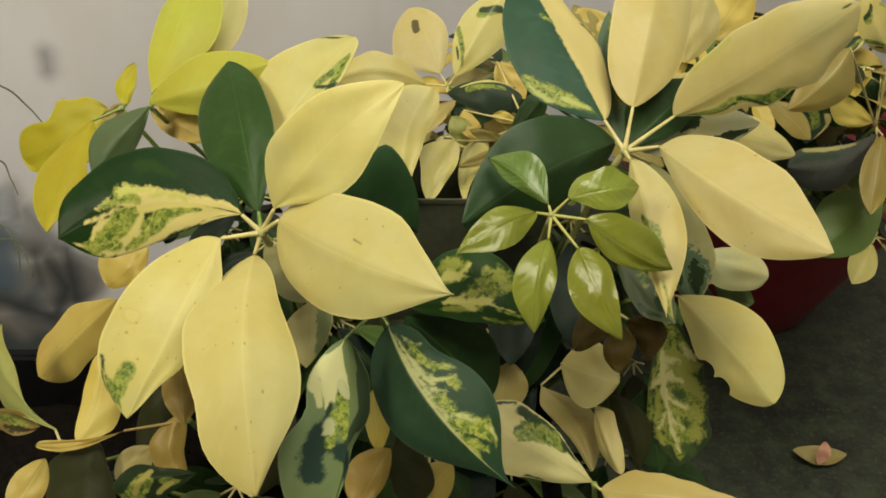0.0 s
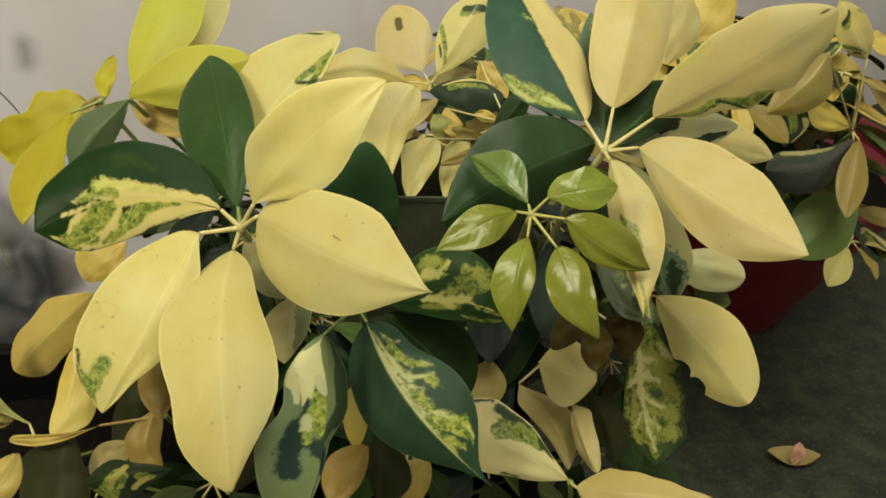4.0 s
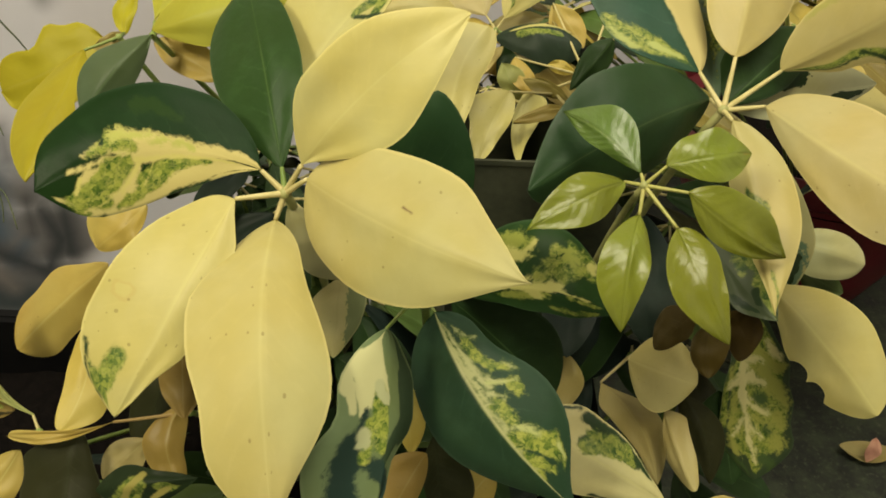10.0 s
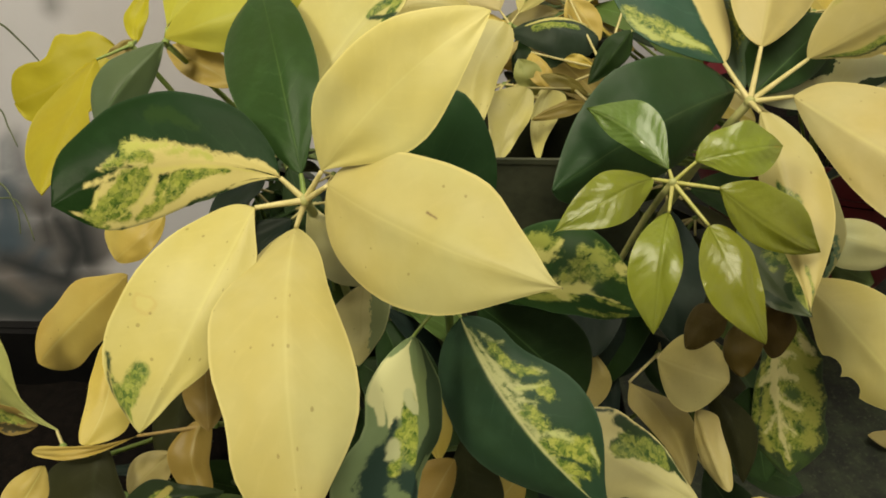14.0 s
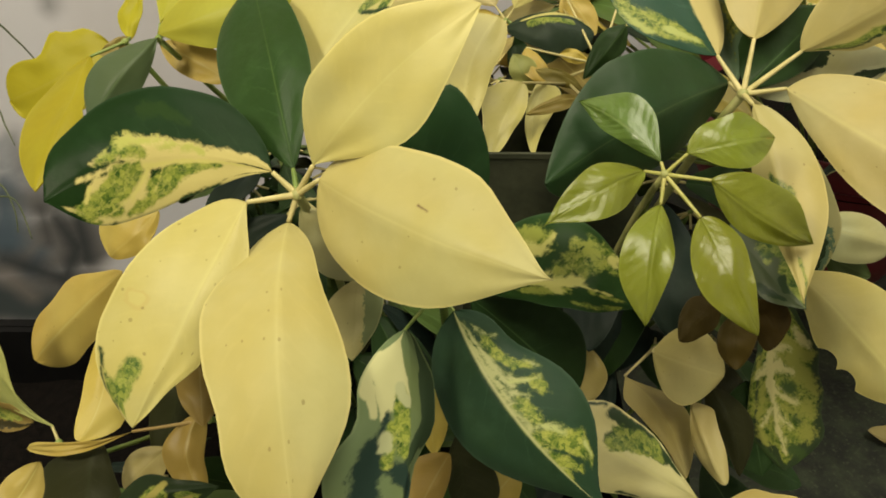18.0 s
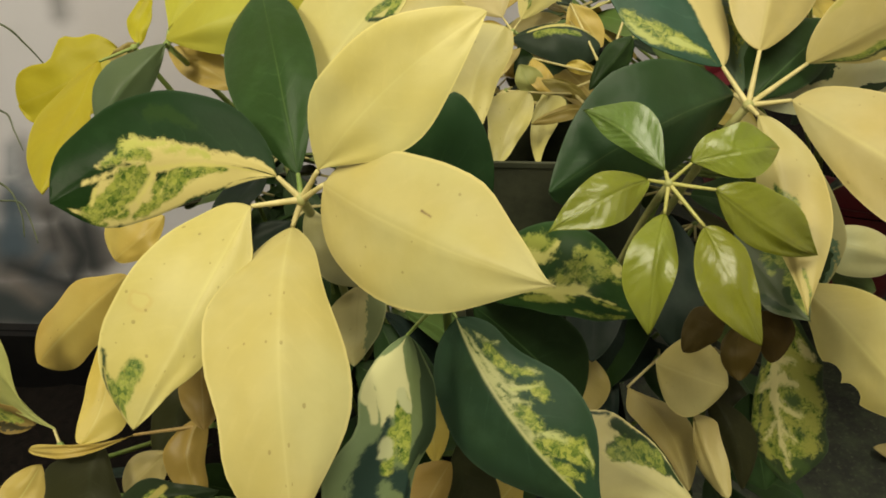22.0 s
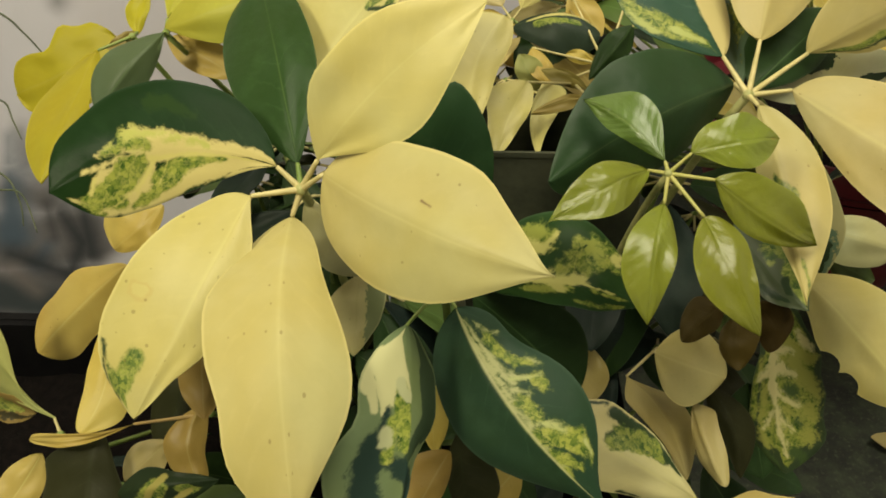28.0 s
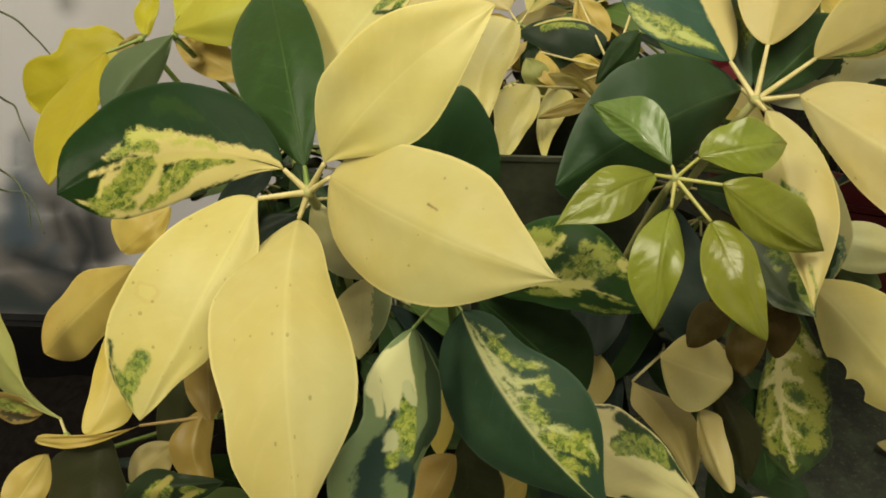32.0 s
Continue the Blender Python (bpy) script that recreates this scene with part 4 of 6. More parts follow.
leaf(w, (-0.0872, 0.3656, 0.5484), (-0.018, 0.3958, 0.6059), 56.7, 0.0127, -0.0041, (0.0242, 1), (0.0227, -3), (0.31, 0.52), (0.85, 0.63, 1.07, 1.06), "creamB", edge=(-0.05, 0.02, 0.0, -0.0, 0.19, 0.02, 0.01, 0.0))
stalk(w, (-0.0963, 0.3686, 0.532), (-0.0872, 0.3656, 0.5484), 0.0016, 0.0010, 0.0, "stalk")
leaf(w, (-0.0847, 0.362, 0.5436), (0.0071, 0.2979, 0.5426), 60.8, 0.0053, 0.0030, (0.0313, -22), (0.0322, -6), (0.54, 0.35), (0.4, 1.31, 0.4, 1.14), "creamC", edge=(0.03, -0.02, -0.03, -0.02, -0.06, 0.01, 0.01, 0.0))
stalk(w, (-0.0963, 0.3686, 0.532), (-0.0847, 0.362, 0.5436), 0.0016, 0.0010, 0.0, "stalk")
leaf(w, (-0.0809, 0.3863, 0.5257), (-0.0134, 0.3995, 0.512), 81.7, -0.0045, -0.0055, (0.0331, -19), (0.0065, -90), (0.8, 0.38), (0.95, 0.3, 0.72, 0.52), "darkD", edge=(-0.31, 0.12, -0.02, -0.0, 0.0, 0.0, 0.0, 0.0))
leaf(w, (-0.1006, 0.3637, 0.521), (-0.0824, 0.2436, 0.4692), 12.3, 0.0237, -0.0025, (0.0260, -34), (0.0310, -5), (0.46, 0.56), (0.71, 0.91, 0.52, 0.6), "creamE", edge=(-0.25, 0.02, 0.01, 0.0, 0.07, -0.09, -0.03, 0.01))
stalk(w, (-0.0963, 0.3686, 0.532), (-0.1006, 0.3637, 0.521), 0.0016, 0.0010, 0.0, "stalk")
leaf(w, (-0.1155, 0.3583, 0.5347), (-0.1572, 0.2918, 0.4692), -8.6, 0.0086, -0.0043, (0.0149, -24), (0.0395, -4), (0.41, 0.65), (1.06, 0.89, 0.47, 0.73), "creamF", edge=(0.0, 0.08, -0.02, -0.05, 0.0, -0.04, -0.02, -0.01))
stalk(w, (-0.0963, 0.3686, 0.532), (-0.1155, 0.3583, 0.5347), 0.0016, 0.0010, 0.0, "stalk")
leaf(w, (-0.1066, 0.372, 0.5412), (-0.1982, 0.3519, 0.5382), -52.8, 0.0023, 0.0143, (0.0259, -14), (0.0314, -14), (0.69, 0.79), (1.02, 1.03, 0.3, 0.3), "varG", edge=(-0.01, -0.02, -0.02, 0.0, 0.15, 0.07, 0.03, 0.0))
stalk(w, (-0.0963, 0.3686, 0.532), (-0.1066, 0.372, 0.5412), 0.0016, 0.0010, 0.0, "stalk")

w = whorl(plant_root['main'], (0.1117, 0.4459, 0.5427), (0.05, 0.535, 0.23), 0.0022, 0.03, "stalk_mid")
leaf(w, (0.1011, 0.4635, 0.5553), (0.0482, 0.5718, 0.6251), -0.3, 0.0065, -0.0017, (0.0383, -10), (0.0258, -11), (0.39, 0.35), (0.64, 0.94, 0.67, 0.75), "vara", edge=(0.07, 0.04, -0.0, -0.02, -0.07, -0.07, 0.03, -0.01))
stalk(w, (0.1117, 0.4459, 0.5427), (0.1011, 0.4635, 0.5553), 0.0016, 0.0010, 0.0, "stalk")
leaf(w, (0.1174, 0.4633, 0.5642), (0.1517, 0.5684, 0.6353), 9.8, 0.0081, -0.0023, (0.0246, -8), (0.0367, -30), (0.39, 0.75), (0.51, 0.76, 0.71, 0.3), "creamb", edge=(-0.06, 0.04, 0.0, -0.0, 0.16, 0.02, 0.0, -0.0))
stalk(w, (0.1117, 0.4459, 0.5427), (0.1174, 0.4633, 0.5642), 0.0016, 0.0010, 0.0, "stalk")
leaf(w, (0.1468, 0.4747, 0.5528), (0.2524, 0.4911, 0.6194), 77.3, 0.0041, 0.0005, (0.0289, -11), (0.0287, -11), (0.32, 0.58), (0.69, 0.67, 0.92, 0.5), "varc", edge=(-0.15, -0.02, 0.01, -0.02, -0.08, -0.01, -0.0, -0.09))
stalk(w, (0.1117, 0.4459, 0.5427), (0.1468, 0.4747, 0.5528), 0.0016, 0.0010, 0.0, "stalk")
leaf(w, (0.1333, 0.4486, 0.5445), (0.2018, 0.3453, 0.5348), 51.7, 0.0064, 0.0028, (0.0353, -35), (0.0231, -13), (0.49, 0.59), (0.3, 1.0, 0.87, 0.75), "creamd", edge=(0.07, 0.02, -0.02, -0.0, -0.07, -0.0, 0.01, 0.0))
stalk(w, (0.1117, 0.4459, 0.5427), (0.1333, 0.4486, 0.5445), 0.0016, 0.0010, 0.0, "stalk")
leaf(w, (0.1119, 0.4305, 0.545), (0.1239, 0.3499, 0.4893), 23.1, 0.0019, -0.0027, (0.0204, -22), (0.0121, -33), (0.54, 0.39), (0.41, 1.39, 0.95, 1.19), "vare", edge=(0.1, -0.01, -0.01, 0.0, 0.0, 0.02, 0.0, 0.0))
stalk(w, (0.1117, 0.4459, 0.5427), (0.1119, 0.4305, 0.545), 0.0016, 0.0010, 0.0, "stalk")
leaf(w, (0.1095, 0.4627, 0.5409), (0.0125, 0.393, 0.5233), -66.0, 0.0106, 0.0073, (0.0325, -24), (0.0327, -23), (0.55, 0.5), (0.62, 0.57, 0.5, 0.85), "darkf", edge=(-0.01, -0.01, 0.0, 0.0, -0.04, -0.01, -0.0, 0.01))
stalk(w, (0.1117, 0.4459, 0.5427), (0.1095, 0.4627, 0.5409), 0.0016, 0.0010, 0.0, "stalk")
leaf(w, (0.1186, 0.4624, 0.5385), (0.1737, 0.519, 0.5605), 32.1, 0.0039, 0.0000, (0.0223, -11), (0.0159, -15), (0.37, 0.52), (0.75, 0.75), "dark")
stalk(w, (0.1117, 0.4459, 0.5427), (0.1186, 0.4624, 0.5385), 0.0016, 0.0010, 0.0, "stalk")
leaf(w, (0.1133, 0.4629, 0.5394), (0.116, 0.5633, 0.5929), 5.5, 0.0042, -0.0011, (0.0123, -11), (0.0115, -11), (0.52, 0.49), (0.75, 0.75), "varc2")
stalk(w, (0.1117, 0.4459, 0.5427), (0.1133, 0.4629, 0.5394), 0.0016, 0.0010, 0.0, "stalk")
leaf(w, (0.1359, 0.4746, 0.5204), (0.1694, 0.4351, 0.4316), 37.3, 0.0026, 0.0005, (0.0244, -3), (0.0141, -3), (0.66, 0.45), (0.70, 0.80), "varh")
stalk(w, (0.1117, 0.4459, 0.5427), (0.1359, 0.4746, 0.5204), 0.0016, 0.0010, 0.0, "stalk")
leaf(w, (0.1274, 0.4746, 0.5298), (0.2136, 0.5032, 0.5355), 57.9, -0.0004, -0.0008, (0.0178, -4), (0.0131, -3), (0.55, 0.47), (0.75, 0.75), "vari")
stalk(w, (0.1117, 0.4459, 0.5427), (0.1274, 0.4746, 0.5298), 0.0016, 0.0010, 0.0, "stalk")

w = whorl(plant_root['main'], (0.0595, 0.37, 0.5424), (0.05, 0.53, 0.23), 0.0015, 0.03, "stalk_mid")
leaf(w, (0.0583, 0.3742, 0.5459), (0.0264, 0.4098, 0.5562), -44.0, 0.0038, 0.0029, (0.0073, -28), (0.0154, -18), (0.52, 0.56), (0.93, 1.08, 1.03, 1.11), "young1", edge=(-0.07, 0.01, 0.01, -0.0, 0.04, -0.01, -0.01, 0.0))
stalk(w, (0.0595, 0.37, 0.5424), (0.0583, 0.3742, 0.5459), 0.0010, 0.0007, 0.0, "stalk_young")
leaf(w, (0.0521, 0.3755, 0.5406), (0.0081, 0.3438, 0.5339), -38.6, 0.0070, 0.0009, (0.0113, -10), (0.0110, -11), (0.54, 0.48), (0.67, 1.44, 0.9, 1.07), "young", edge=(-0.01, -0.04, 0.0, -0.0, -0.0, -0.05, -0.0, 0.0))
stalk(w, (0.0595, 0.37, 0.5424), (0.0521, 0.3755, 0.5406), 0.0010, 0.0007, 0.0, "stalk_young")
leaf(w, (0.0575, 0.3607, 0.5332), (0.0483, 0.3188, 0.5032), -15.9, 0.0088, 0.0038, (0.0098, -14), (0.0128, -10), (0.48, 0.58), (0.8, 0.9, 0.69, 0.96), "young", edge=(0.08, 0.0, 0.0, -0.0, -0.03, -0.02, -0.0, -0.0))
stalk(w, (0.0595, 0.37, 0.5424), (0.0575, 0.3607, 0.5332), 0.0010, 0.0007, 0.0, "stalk_young")
leaf(w, (0.0722, 0.3522, 0.5328), (0.0924, 0.3166, 0.5008), 8.0, 0.0075, 0.0037, (0.0116, -6), (0.0159, 4), (0.3, 0.41), (0.39, 0.81, 0.8, 0.94), "young", edge=(0.1, 0.02, -0.01, 0.0, -0.08, -0.01, 0.0, -0.0))
stalk(w, (0.0595, 0.37, 0.5424), (0.0722, 0.3522, 0.5328), 0.0010, 0.0007, 0.0, "stalk_young")
leaf(w, (0.0768, 0.3623, 0.5443), (0.1277, 0.3667, 0.5093), 60.8, 0.0076, 0.0038, (0.0171, -13), (0.0095, -21), (0.43, 0.37), (0.71, 0.98, 0.87, 1.07), "young5", edge=(-0.02, 0.05, -0.01, 0.0, 0.04, -0.01, -0.0, -0.0))
stalk(w, (0.0595, 0.37, 0.5424), (0.0768, 0.3623, 0.5443), 0.0010, 0.0007, 0.0, "stalk_young")
leaf(w, (0.068, 0.3717, 0.5514), (0.1085, 0.3874, 0.5504), 44.7, 0.0060, -0.0000, (0.0127, -8), (0.0116, -11), (0.48, 0.51), (0.5, 0.69, 1.08, 0.88), "young5", edge=(0.02, 0.06, 0.0, 0.0, 0.01, -0.0, -0.01, 0.0))
stalk(w, (0.0595, 0.37, 0.5424), (0.068, 0.3717, 0.5514), 0.0010, 0.0007, 0.0, "stalk_young")

w = whorl(plant_root['main'], (-0.0355, 0.3625, 0.4848), (-0.0355, 0.5225, 0.23), 0.0022, 0.03)
leaf(w, (-0.0476, 0.318, 0.5003), (-0.0549, 0.2533, 0.4326), -43.1, 0.0050, -0.0026, (0.0148, -16), (0.0280, -15), (0.2, 0.32), (0.57, 1.79, 0.87, 0.32), "varW", edge=(0.18, -0.17, 0.04, -0.07, -0.27, 0.04, -0.04, 0.01))
stalk(w, (-0.0355, 0.3625, 0.4848), (-0.0476, 0.318, 0.5003), 0.0010, 0.0007, 0.0, "stalk_green")
leaf(w, (-0.0286, 0.3497, 0.4833), (0.0399, 0.2836, 0.4282), 38.8, 0.0163, 0.0056, (0.0326, -27), (0.0329, -22), (0.43, 0.32), (0.71, 1.67, 0.46, 1.8), "varK", edge=(-0.26, -0.0, 0.04, 0.01, -0.13, 0.01, 0.01, -0.0))
stalk(w, (-0.0355, 0.3625, 0.4848), (-0.0286, 0.3497, 0.4833), 0.0010, 0.0007, 0.0, "stalk_green")
leaf(w, (-0.0175, 0.3725, 0.4798), (0.0592, 0.3592, 0.4795), 39.4, 0.0151, -0.0028, (0.0334, -10), (0.0114, -17), (0.52, 0.53), (0.39, 0.86, 0.67, 0.74), "varX", edge=(0.16, 0.06, 0.02, -0.0, 0.02, 0.06, 0.05, -0.01))
stalk(w, (-0.0355, 0.3625, 0.4848), (-0.0175, 0.3725, 0.4798), 0.0010, 0.0007, 0.0, "stalk")
leaf(w, (-0.0212, 0.3708, 0.4736), (0.0309, 0.3537, 0.4279), 51.8, 0.0022, -0.0016, (0.0243, -7), (0.0175, -7), (0.61, 0.52), (0.80, 0.60), "dark")
leaf(w, (-0.0311, 0.3467, 0.3902), (-0.05, 0.3196, 0.3675), -24.9, 0.0001, 0.0005, (0.0082, -8), (0.0171, -7), (0.51, 0.55), (0.68, 0.67, 0.62, 0.56), "creamShade", edge=(-0.01, 0.0, -0.0, 0.0, 0.03, -0.01, -0.0, 0.0))
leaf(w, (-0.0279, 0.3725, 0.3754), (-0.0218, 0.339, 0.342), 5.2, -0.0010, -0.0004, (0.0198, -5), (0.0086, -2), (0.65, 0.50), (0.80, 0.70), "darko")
leaf(w, (0.0069, 0.3698, 0.3522), (-0.0168, 0.3473, 0.3363), -41.2, 0.0000, -0.0000, (0.0133, -6), (0.0128, -6), (0.53, 0.47), (0.70, 0.60), "creamT")
leaf(w, (-0.0435, 0.3809, 0.4069), (-0.0398, 0.3594, 0.3737), 7.5, -0.0000, -0.0000, (0.0089, -6), (0.0072, -6), (0.52, 0.48), (0.80, 0.70), "creamT")

w = whorl(plant_root['main'], (-0.1834, 0.4729, 0.56), (-0.1834, 0.535, 0.23), 0.0015, 0.03, via=(-0.1538, 0.5385, 0.4676))
leaf(w, (-0.1844, 0.4817, 0.5646), (-0.1686, 0.5776, 0.621), 5.7, 0.0097, 0.0055, (0.0201, -19), (0.0255, -16), (0.42, 0.51), (1.09, 0.66, 1.23, 0.7), "lime", edge=(-0.04, 0.04, -0.0, -0.0, 0.01, -0.02, 0.0, 0.0))
stalk(w, (-0.1834, 0.4729, 0.56), (-0.1844, 0.4817, 0.5646), 0.0010, 0.0007, 0.0, "stalk_green")
leaf(w, (-0.1907, 0.519, 0.5485), (-0.1489, 0.6045, 0.6058), 25.2, 0.0009, 0.0035, (0.0143, 9), (0.0205, 5), (0.61, 0.59), (0.75, 0.75), "cream")
stalk(w, (-0.1834, 0.4729, 0.56), (-0.1907, 0.519, 0.5485), 0.0010, 0.0007, 0.0, "stalk_green")
leaf(w, (-0.1834, 0.4739, 0.5623), (-0.106, 0.4791, 0.5866), 50.6, 0.0074, 0.0030, (0.0239, -18), (0.0165, -23), (0.49, 0.41), (0.76, 0.71, 0.96, 0.6), "lime", edge=(0.04, -0.01, -0.0, -0.0, -0.06, -0.04, 0.0, 0.0))
stalk(w, (-0.1834, 0.4729, 0.56), (-0.1834, 0.4739, 0.5623), 0.0010, 0.0007, 0.0, "stalk_green")
leaf(w, (-0.19, 0.4903, 0.5501), (-0.1511, 0.4711, 0.5382), 49.1, 0.0002, -0.0010, (0.0110, -6), (0.0097, -5), (0.49, 0.46), (0.70, 0.50), "creamT")
stalk(w, (-0.1834, 0.4729, 0.56), (-0.19, 0.4903, 0.5501), 0.0010, 0.0007, 0.0, "stalk_green")
leaf(w, (-0.1821, 0.4683, 0.5626), (-0.2104, 0.431, 0.5331), -37.2, 0.0087, -0.0006, (0.0125, -40), (0.0179, -27), (0.57, 0.46), (0.84, 0.55, 0.97, 0.76), "greyg", edge=(-0.07, 0.0, -0.0, 0.0, -0.18, -0.04, -0.0, -0.0))
stalk(w, (-0.1834, 0.4729, 0.56), (-0.1821, 0.4683, 0.5626), 0.0010, 0.0007, 0.0, "stalk_green")
leaf(w, (-0.1, 0.4378, 0.554), (-0.0501, 0.4636, 0.608), 22.8, -0.0000, -0.0030, (0.0420, -4), (0.0132, -1), (0.28, 0.7), (0.7, 0.73, 0.7, 0.51), "varT", edge=(0.05, 0.01, -0.0, 0.0, -0.01, 0.13, 0.0, 0.0))

w = whorl(plant_root['main'], (-0.2156, 0.5049, 0.5454), (-0.2156, 0.535, 0.23), 0.0015, 0.03, via=(-0.188, 0.537, 0.4659))
leaf(w, (-0.226, 0.5126, 0.5383), (-0.2926, 0.5044, 0.5094), -58.2, 0.0048, -0.0023, (0.0247, -9), (0.0220, -5), (0.58, 0.21), (0.7, 0.32, 0.7, 0.3), "yellowT", edge=(0.09, 0.12, -0.01, -0.01, -0.01, -0.15, 0.02, -0.04), wave=0.06)
stalk(w, (-0.2156, 0.5049, 0.5454), (-0.226, 0.5126, 0.5383), 0.0010, 0.0007, 0.0, "stalk_green")
leaf(w, (-0.2298, 0.4891, 0.5434), (-0.2339, 0.4046, 0.5099), 16.1, 0.0035, -0.0021, (0.0107, -31), (0.0255, -3), (0.54, 0.53), (0.86, 0.93, 0.6, 0.86), "yellowT", edge=(-0.03, 0.03, -0.04, 0.11, 0.01, -0.04, 0.01, -0.0))
stalk(w, (-0.2156, 0.5049, 0.5454), (-0.2298, 0.4891, 0.5434), 0.0010, 0.0007, 0.0, "stalk_green")
leaf(w, (-0.2169, 0.515, 0.5427), (-0.2147, 0.5407, 0.5638), 1.3, 0.0001, -0.0031, (0.0074, -4), (0.0068, -3), (0.47, 0.56), (0.75, 0.75), "yellowT")
stalk(w, (-0.2156, 0.5049, 0.5454), (-0.2169, 0.515, 0.5427), 0.0010, 0.0007, 0.0, "stalk_green")
leaf(w, (-0.2169, 0.5157, 0.5437), (-0.2326, 0.5056, 0.5377), -53.5, 0.0027, -0.0010, (0.0056, -3), (0.0038, 0), (0.56, 0.37), (0.75, 0.75), "oliv")
stalk(w, (-0.2156, 0.5049, 0.5454), (-0.2169, 0.5157, 0.5437), 0.0010, 0.0007, 0.0, "stalk_green")

w = whorl(plant_root['main'], (-0.2336, 0.3486, 0.3916), (-0.2336, 0.5086, 0.23), 0.0015, 0.03, via=(-0.2841, 0.4194, 0.2868))
leaf(w, (-0.2107, 0.4185, 0.4494), (-0.2706, 0.4061, 0.3942), -52.1, 0.0043, 0.0001, (0.0179, -23), (0.0212, -21), (0.67, 0.55), (0.69, 0.46, 0.69, 0.38), "creamT", edge=(-0.05, -0.07, 0.0, 0.0, -0.02, -0.11, 0.0, 0.0))
leaf(w, (-0.2123, 0.3835, 0.4341), (-0.2159, 0.3396, 0.4035), -11.4, -0.0007, -0.0058, (0.0144, -11), (0.0112, -12), (0.8, 0.46), (0.7, 0.6, 0.62, 0.45), "creamT", edge=(0.01, -0.0, -0.0, 0.0, 0.03, -0.01, -0.0, 0.0))
leaf(w, (-0.2375, 0.354, 0.3977), (-0.2694, 0.3863, 0.4547), -54.6, 0.0040, -0.0120, (0.0150, -11), (0.0050, -21), (0.3, 0.61), (1.8, 0.8, 1.8, 0.7), "lgreen", edge=(-0.23, -0.35, -0.0, 0.0, -0.09, 0.15, 0.0, -0.0))
stalk(w, (-0.2336, 0.3486, 0.3916), (-0.2375, 0.354, 0.3977), 0.0010, 0.0007, 0.0, "stalk")
leaf(w, (-0.2478, 0.3556, 0.399), (-0.2809, 0.3591, 0.405), -73.6, -0.0040, -0.0041, (0.0076, 11), (0.0099, 7), (0.54, 0.54), (0.80, 0.70), "varL")
leaf(w, (-0.2368, 0.3344, 0.3937), (-0.2534, 0.3095, 0.3741), -30.4, -0.0000, -0.0009, (0.0103, -7), (0.0116, -7), (0.53, 0.50), (0.75, 0.75), "creamShade")

w = whorl(plant_root['main'], (0.1048, 0.3853, 0.4661), (0.05, 0.535, 0.23), 0.0015, 0.03, via=(0.1355, 0.52, 0.3609))
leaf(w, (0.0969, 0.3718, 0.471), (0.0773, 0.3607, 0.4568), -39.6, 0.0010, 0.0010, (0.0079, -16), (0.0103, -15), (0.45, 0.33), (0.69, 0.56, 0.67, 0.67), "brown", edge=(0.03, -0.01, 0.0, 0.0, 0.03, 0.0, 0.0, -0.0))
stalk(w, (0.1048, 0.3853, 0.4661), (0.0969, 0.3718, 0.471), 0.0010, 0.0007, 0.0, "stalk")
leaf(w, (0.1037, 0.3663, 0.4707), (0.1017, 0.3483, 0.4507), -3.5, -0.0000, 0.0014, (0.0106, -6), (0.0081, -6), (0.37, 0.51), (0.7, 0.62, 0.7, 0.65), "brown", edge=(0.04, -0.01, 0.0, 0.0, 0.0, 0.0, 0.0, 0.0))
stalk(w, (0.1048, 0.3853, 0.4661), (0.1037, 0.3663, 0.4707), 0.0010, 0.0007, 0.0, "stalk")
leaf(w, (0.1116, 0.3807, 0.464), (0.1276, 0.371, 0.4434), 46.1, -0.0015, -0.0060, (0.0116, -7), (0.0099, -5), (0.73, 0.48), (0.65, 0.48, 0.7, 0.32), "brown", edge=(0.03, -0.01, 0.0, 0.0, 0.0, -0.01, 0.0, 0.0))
stalk(w, (0.1048, 0.3853, 0.4661), (0.1116, 0.3807, 0.464), 0.0010, 0.0007, 0.0, "stalk")
leaf(w, (0.1079, 0.4124, 0.491), (0.1378, 0.3728, 0.4667), 45.8, -0.0002, 0.0020, (0.0235, -8), (0.0107, -8), (0.37, 0.65), (0.6, 1.07, 0.6, 1.03), "varU", edge=(0.14, 0.01, -0.04, 0.01, -0.03, 0.01, 0.02, -0.0))

w = whorl(plant_root['main'], (0.0865, 0.4262, 0.3917), (0.05, 0.535, 0.23), 0.0015, 0.03, via=(0.101, 0.5077, 0.3059))
leaf(w, (0.0902, 0.4403, 0.3858), (0.0289, 0.4404, 0.3871), -50.5, 0.0052, 0.0018, (0.0246, -12), (0.0200, -14), (0.51, 0.55), (0.70, 0.60), "darkb")
stalk(w, (0.0865, 0.4262, 0.3917), (0.0902, 0.4403, 0.3858), 0.0010, 0.0007, 0.0, "stalk")
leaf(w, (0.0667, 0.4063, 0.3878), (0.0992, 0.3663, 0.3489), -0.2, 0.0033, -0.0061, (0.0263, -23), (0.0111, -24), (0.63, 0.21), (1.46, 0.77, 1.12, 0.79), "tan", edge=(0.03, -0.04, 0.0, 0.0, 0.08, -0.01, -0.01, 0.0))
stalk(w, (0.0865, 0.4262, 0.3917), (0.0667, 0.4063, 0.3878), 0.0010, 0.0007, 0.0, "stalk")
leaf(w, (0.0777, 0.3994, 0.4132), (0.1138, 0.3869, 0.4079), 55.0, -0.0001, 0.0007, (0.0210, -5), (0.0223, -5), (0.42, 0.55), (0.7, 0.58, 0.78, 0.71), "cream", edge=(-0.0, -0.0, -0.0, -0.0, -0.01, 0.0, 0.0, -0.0))
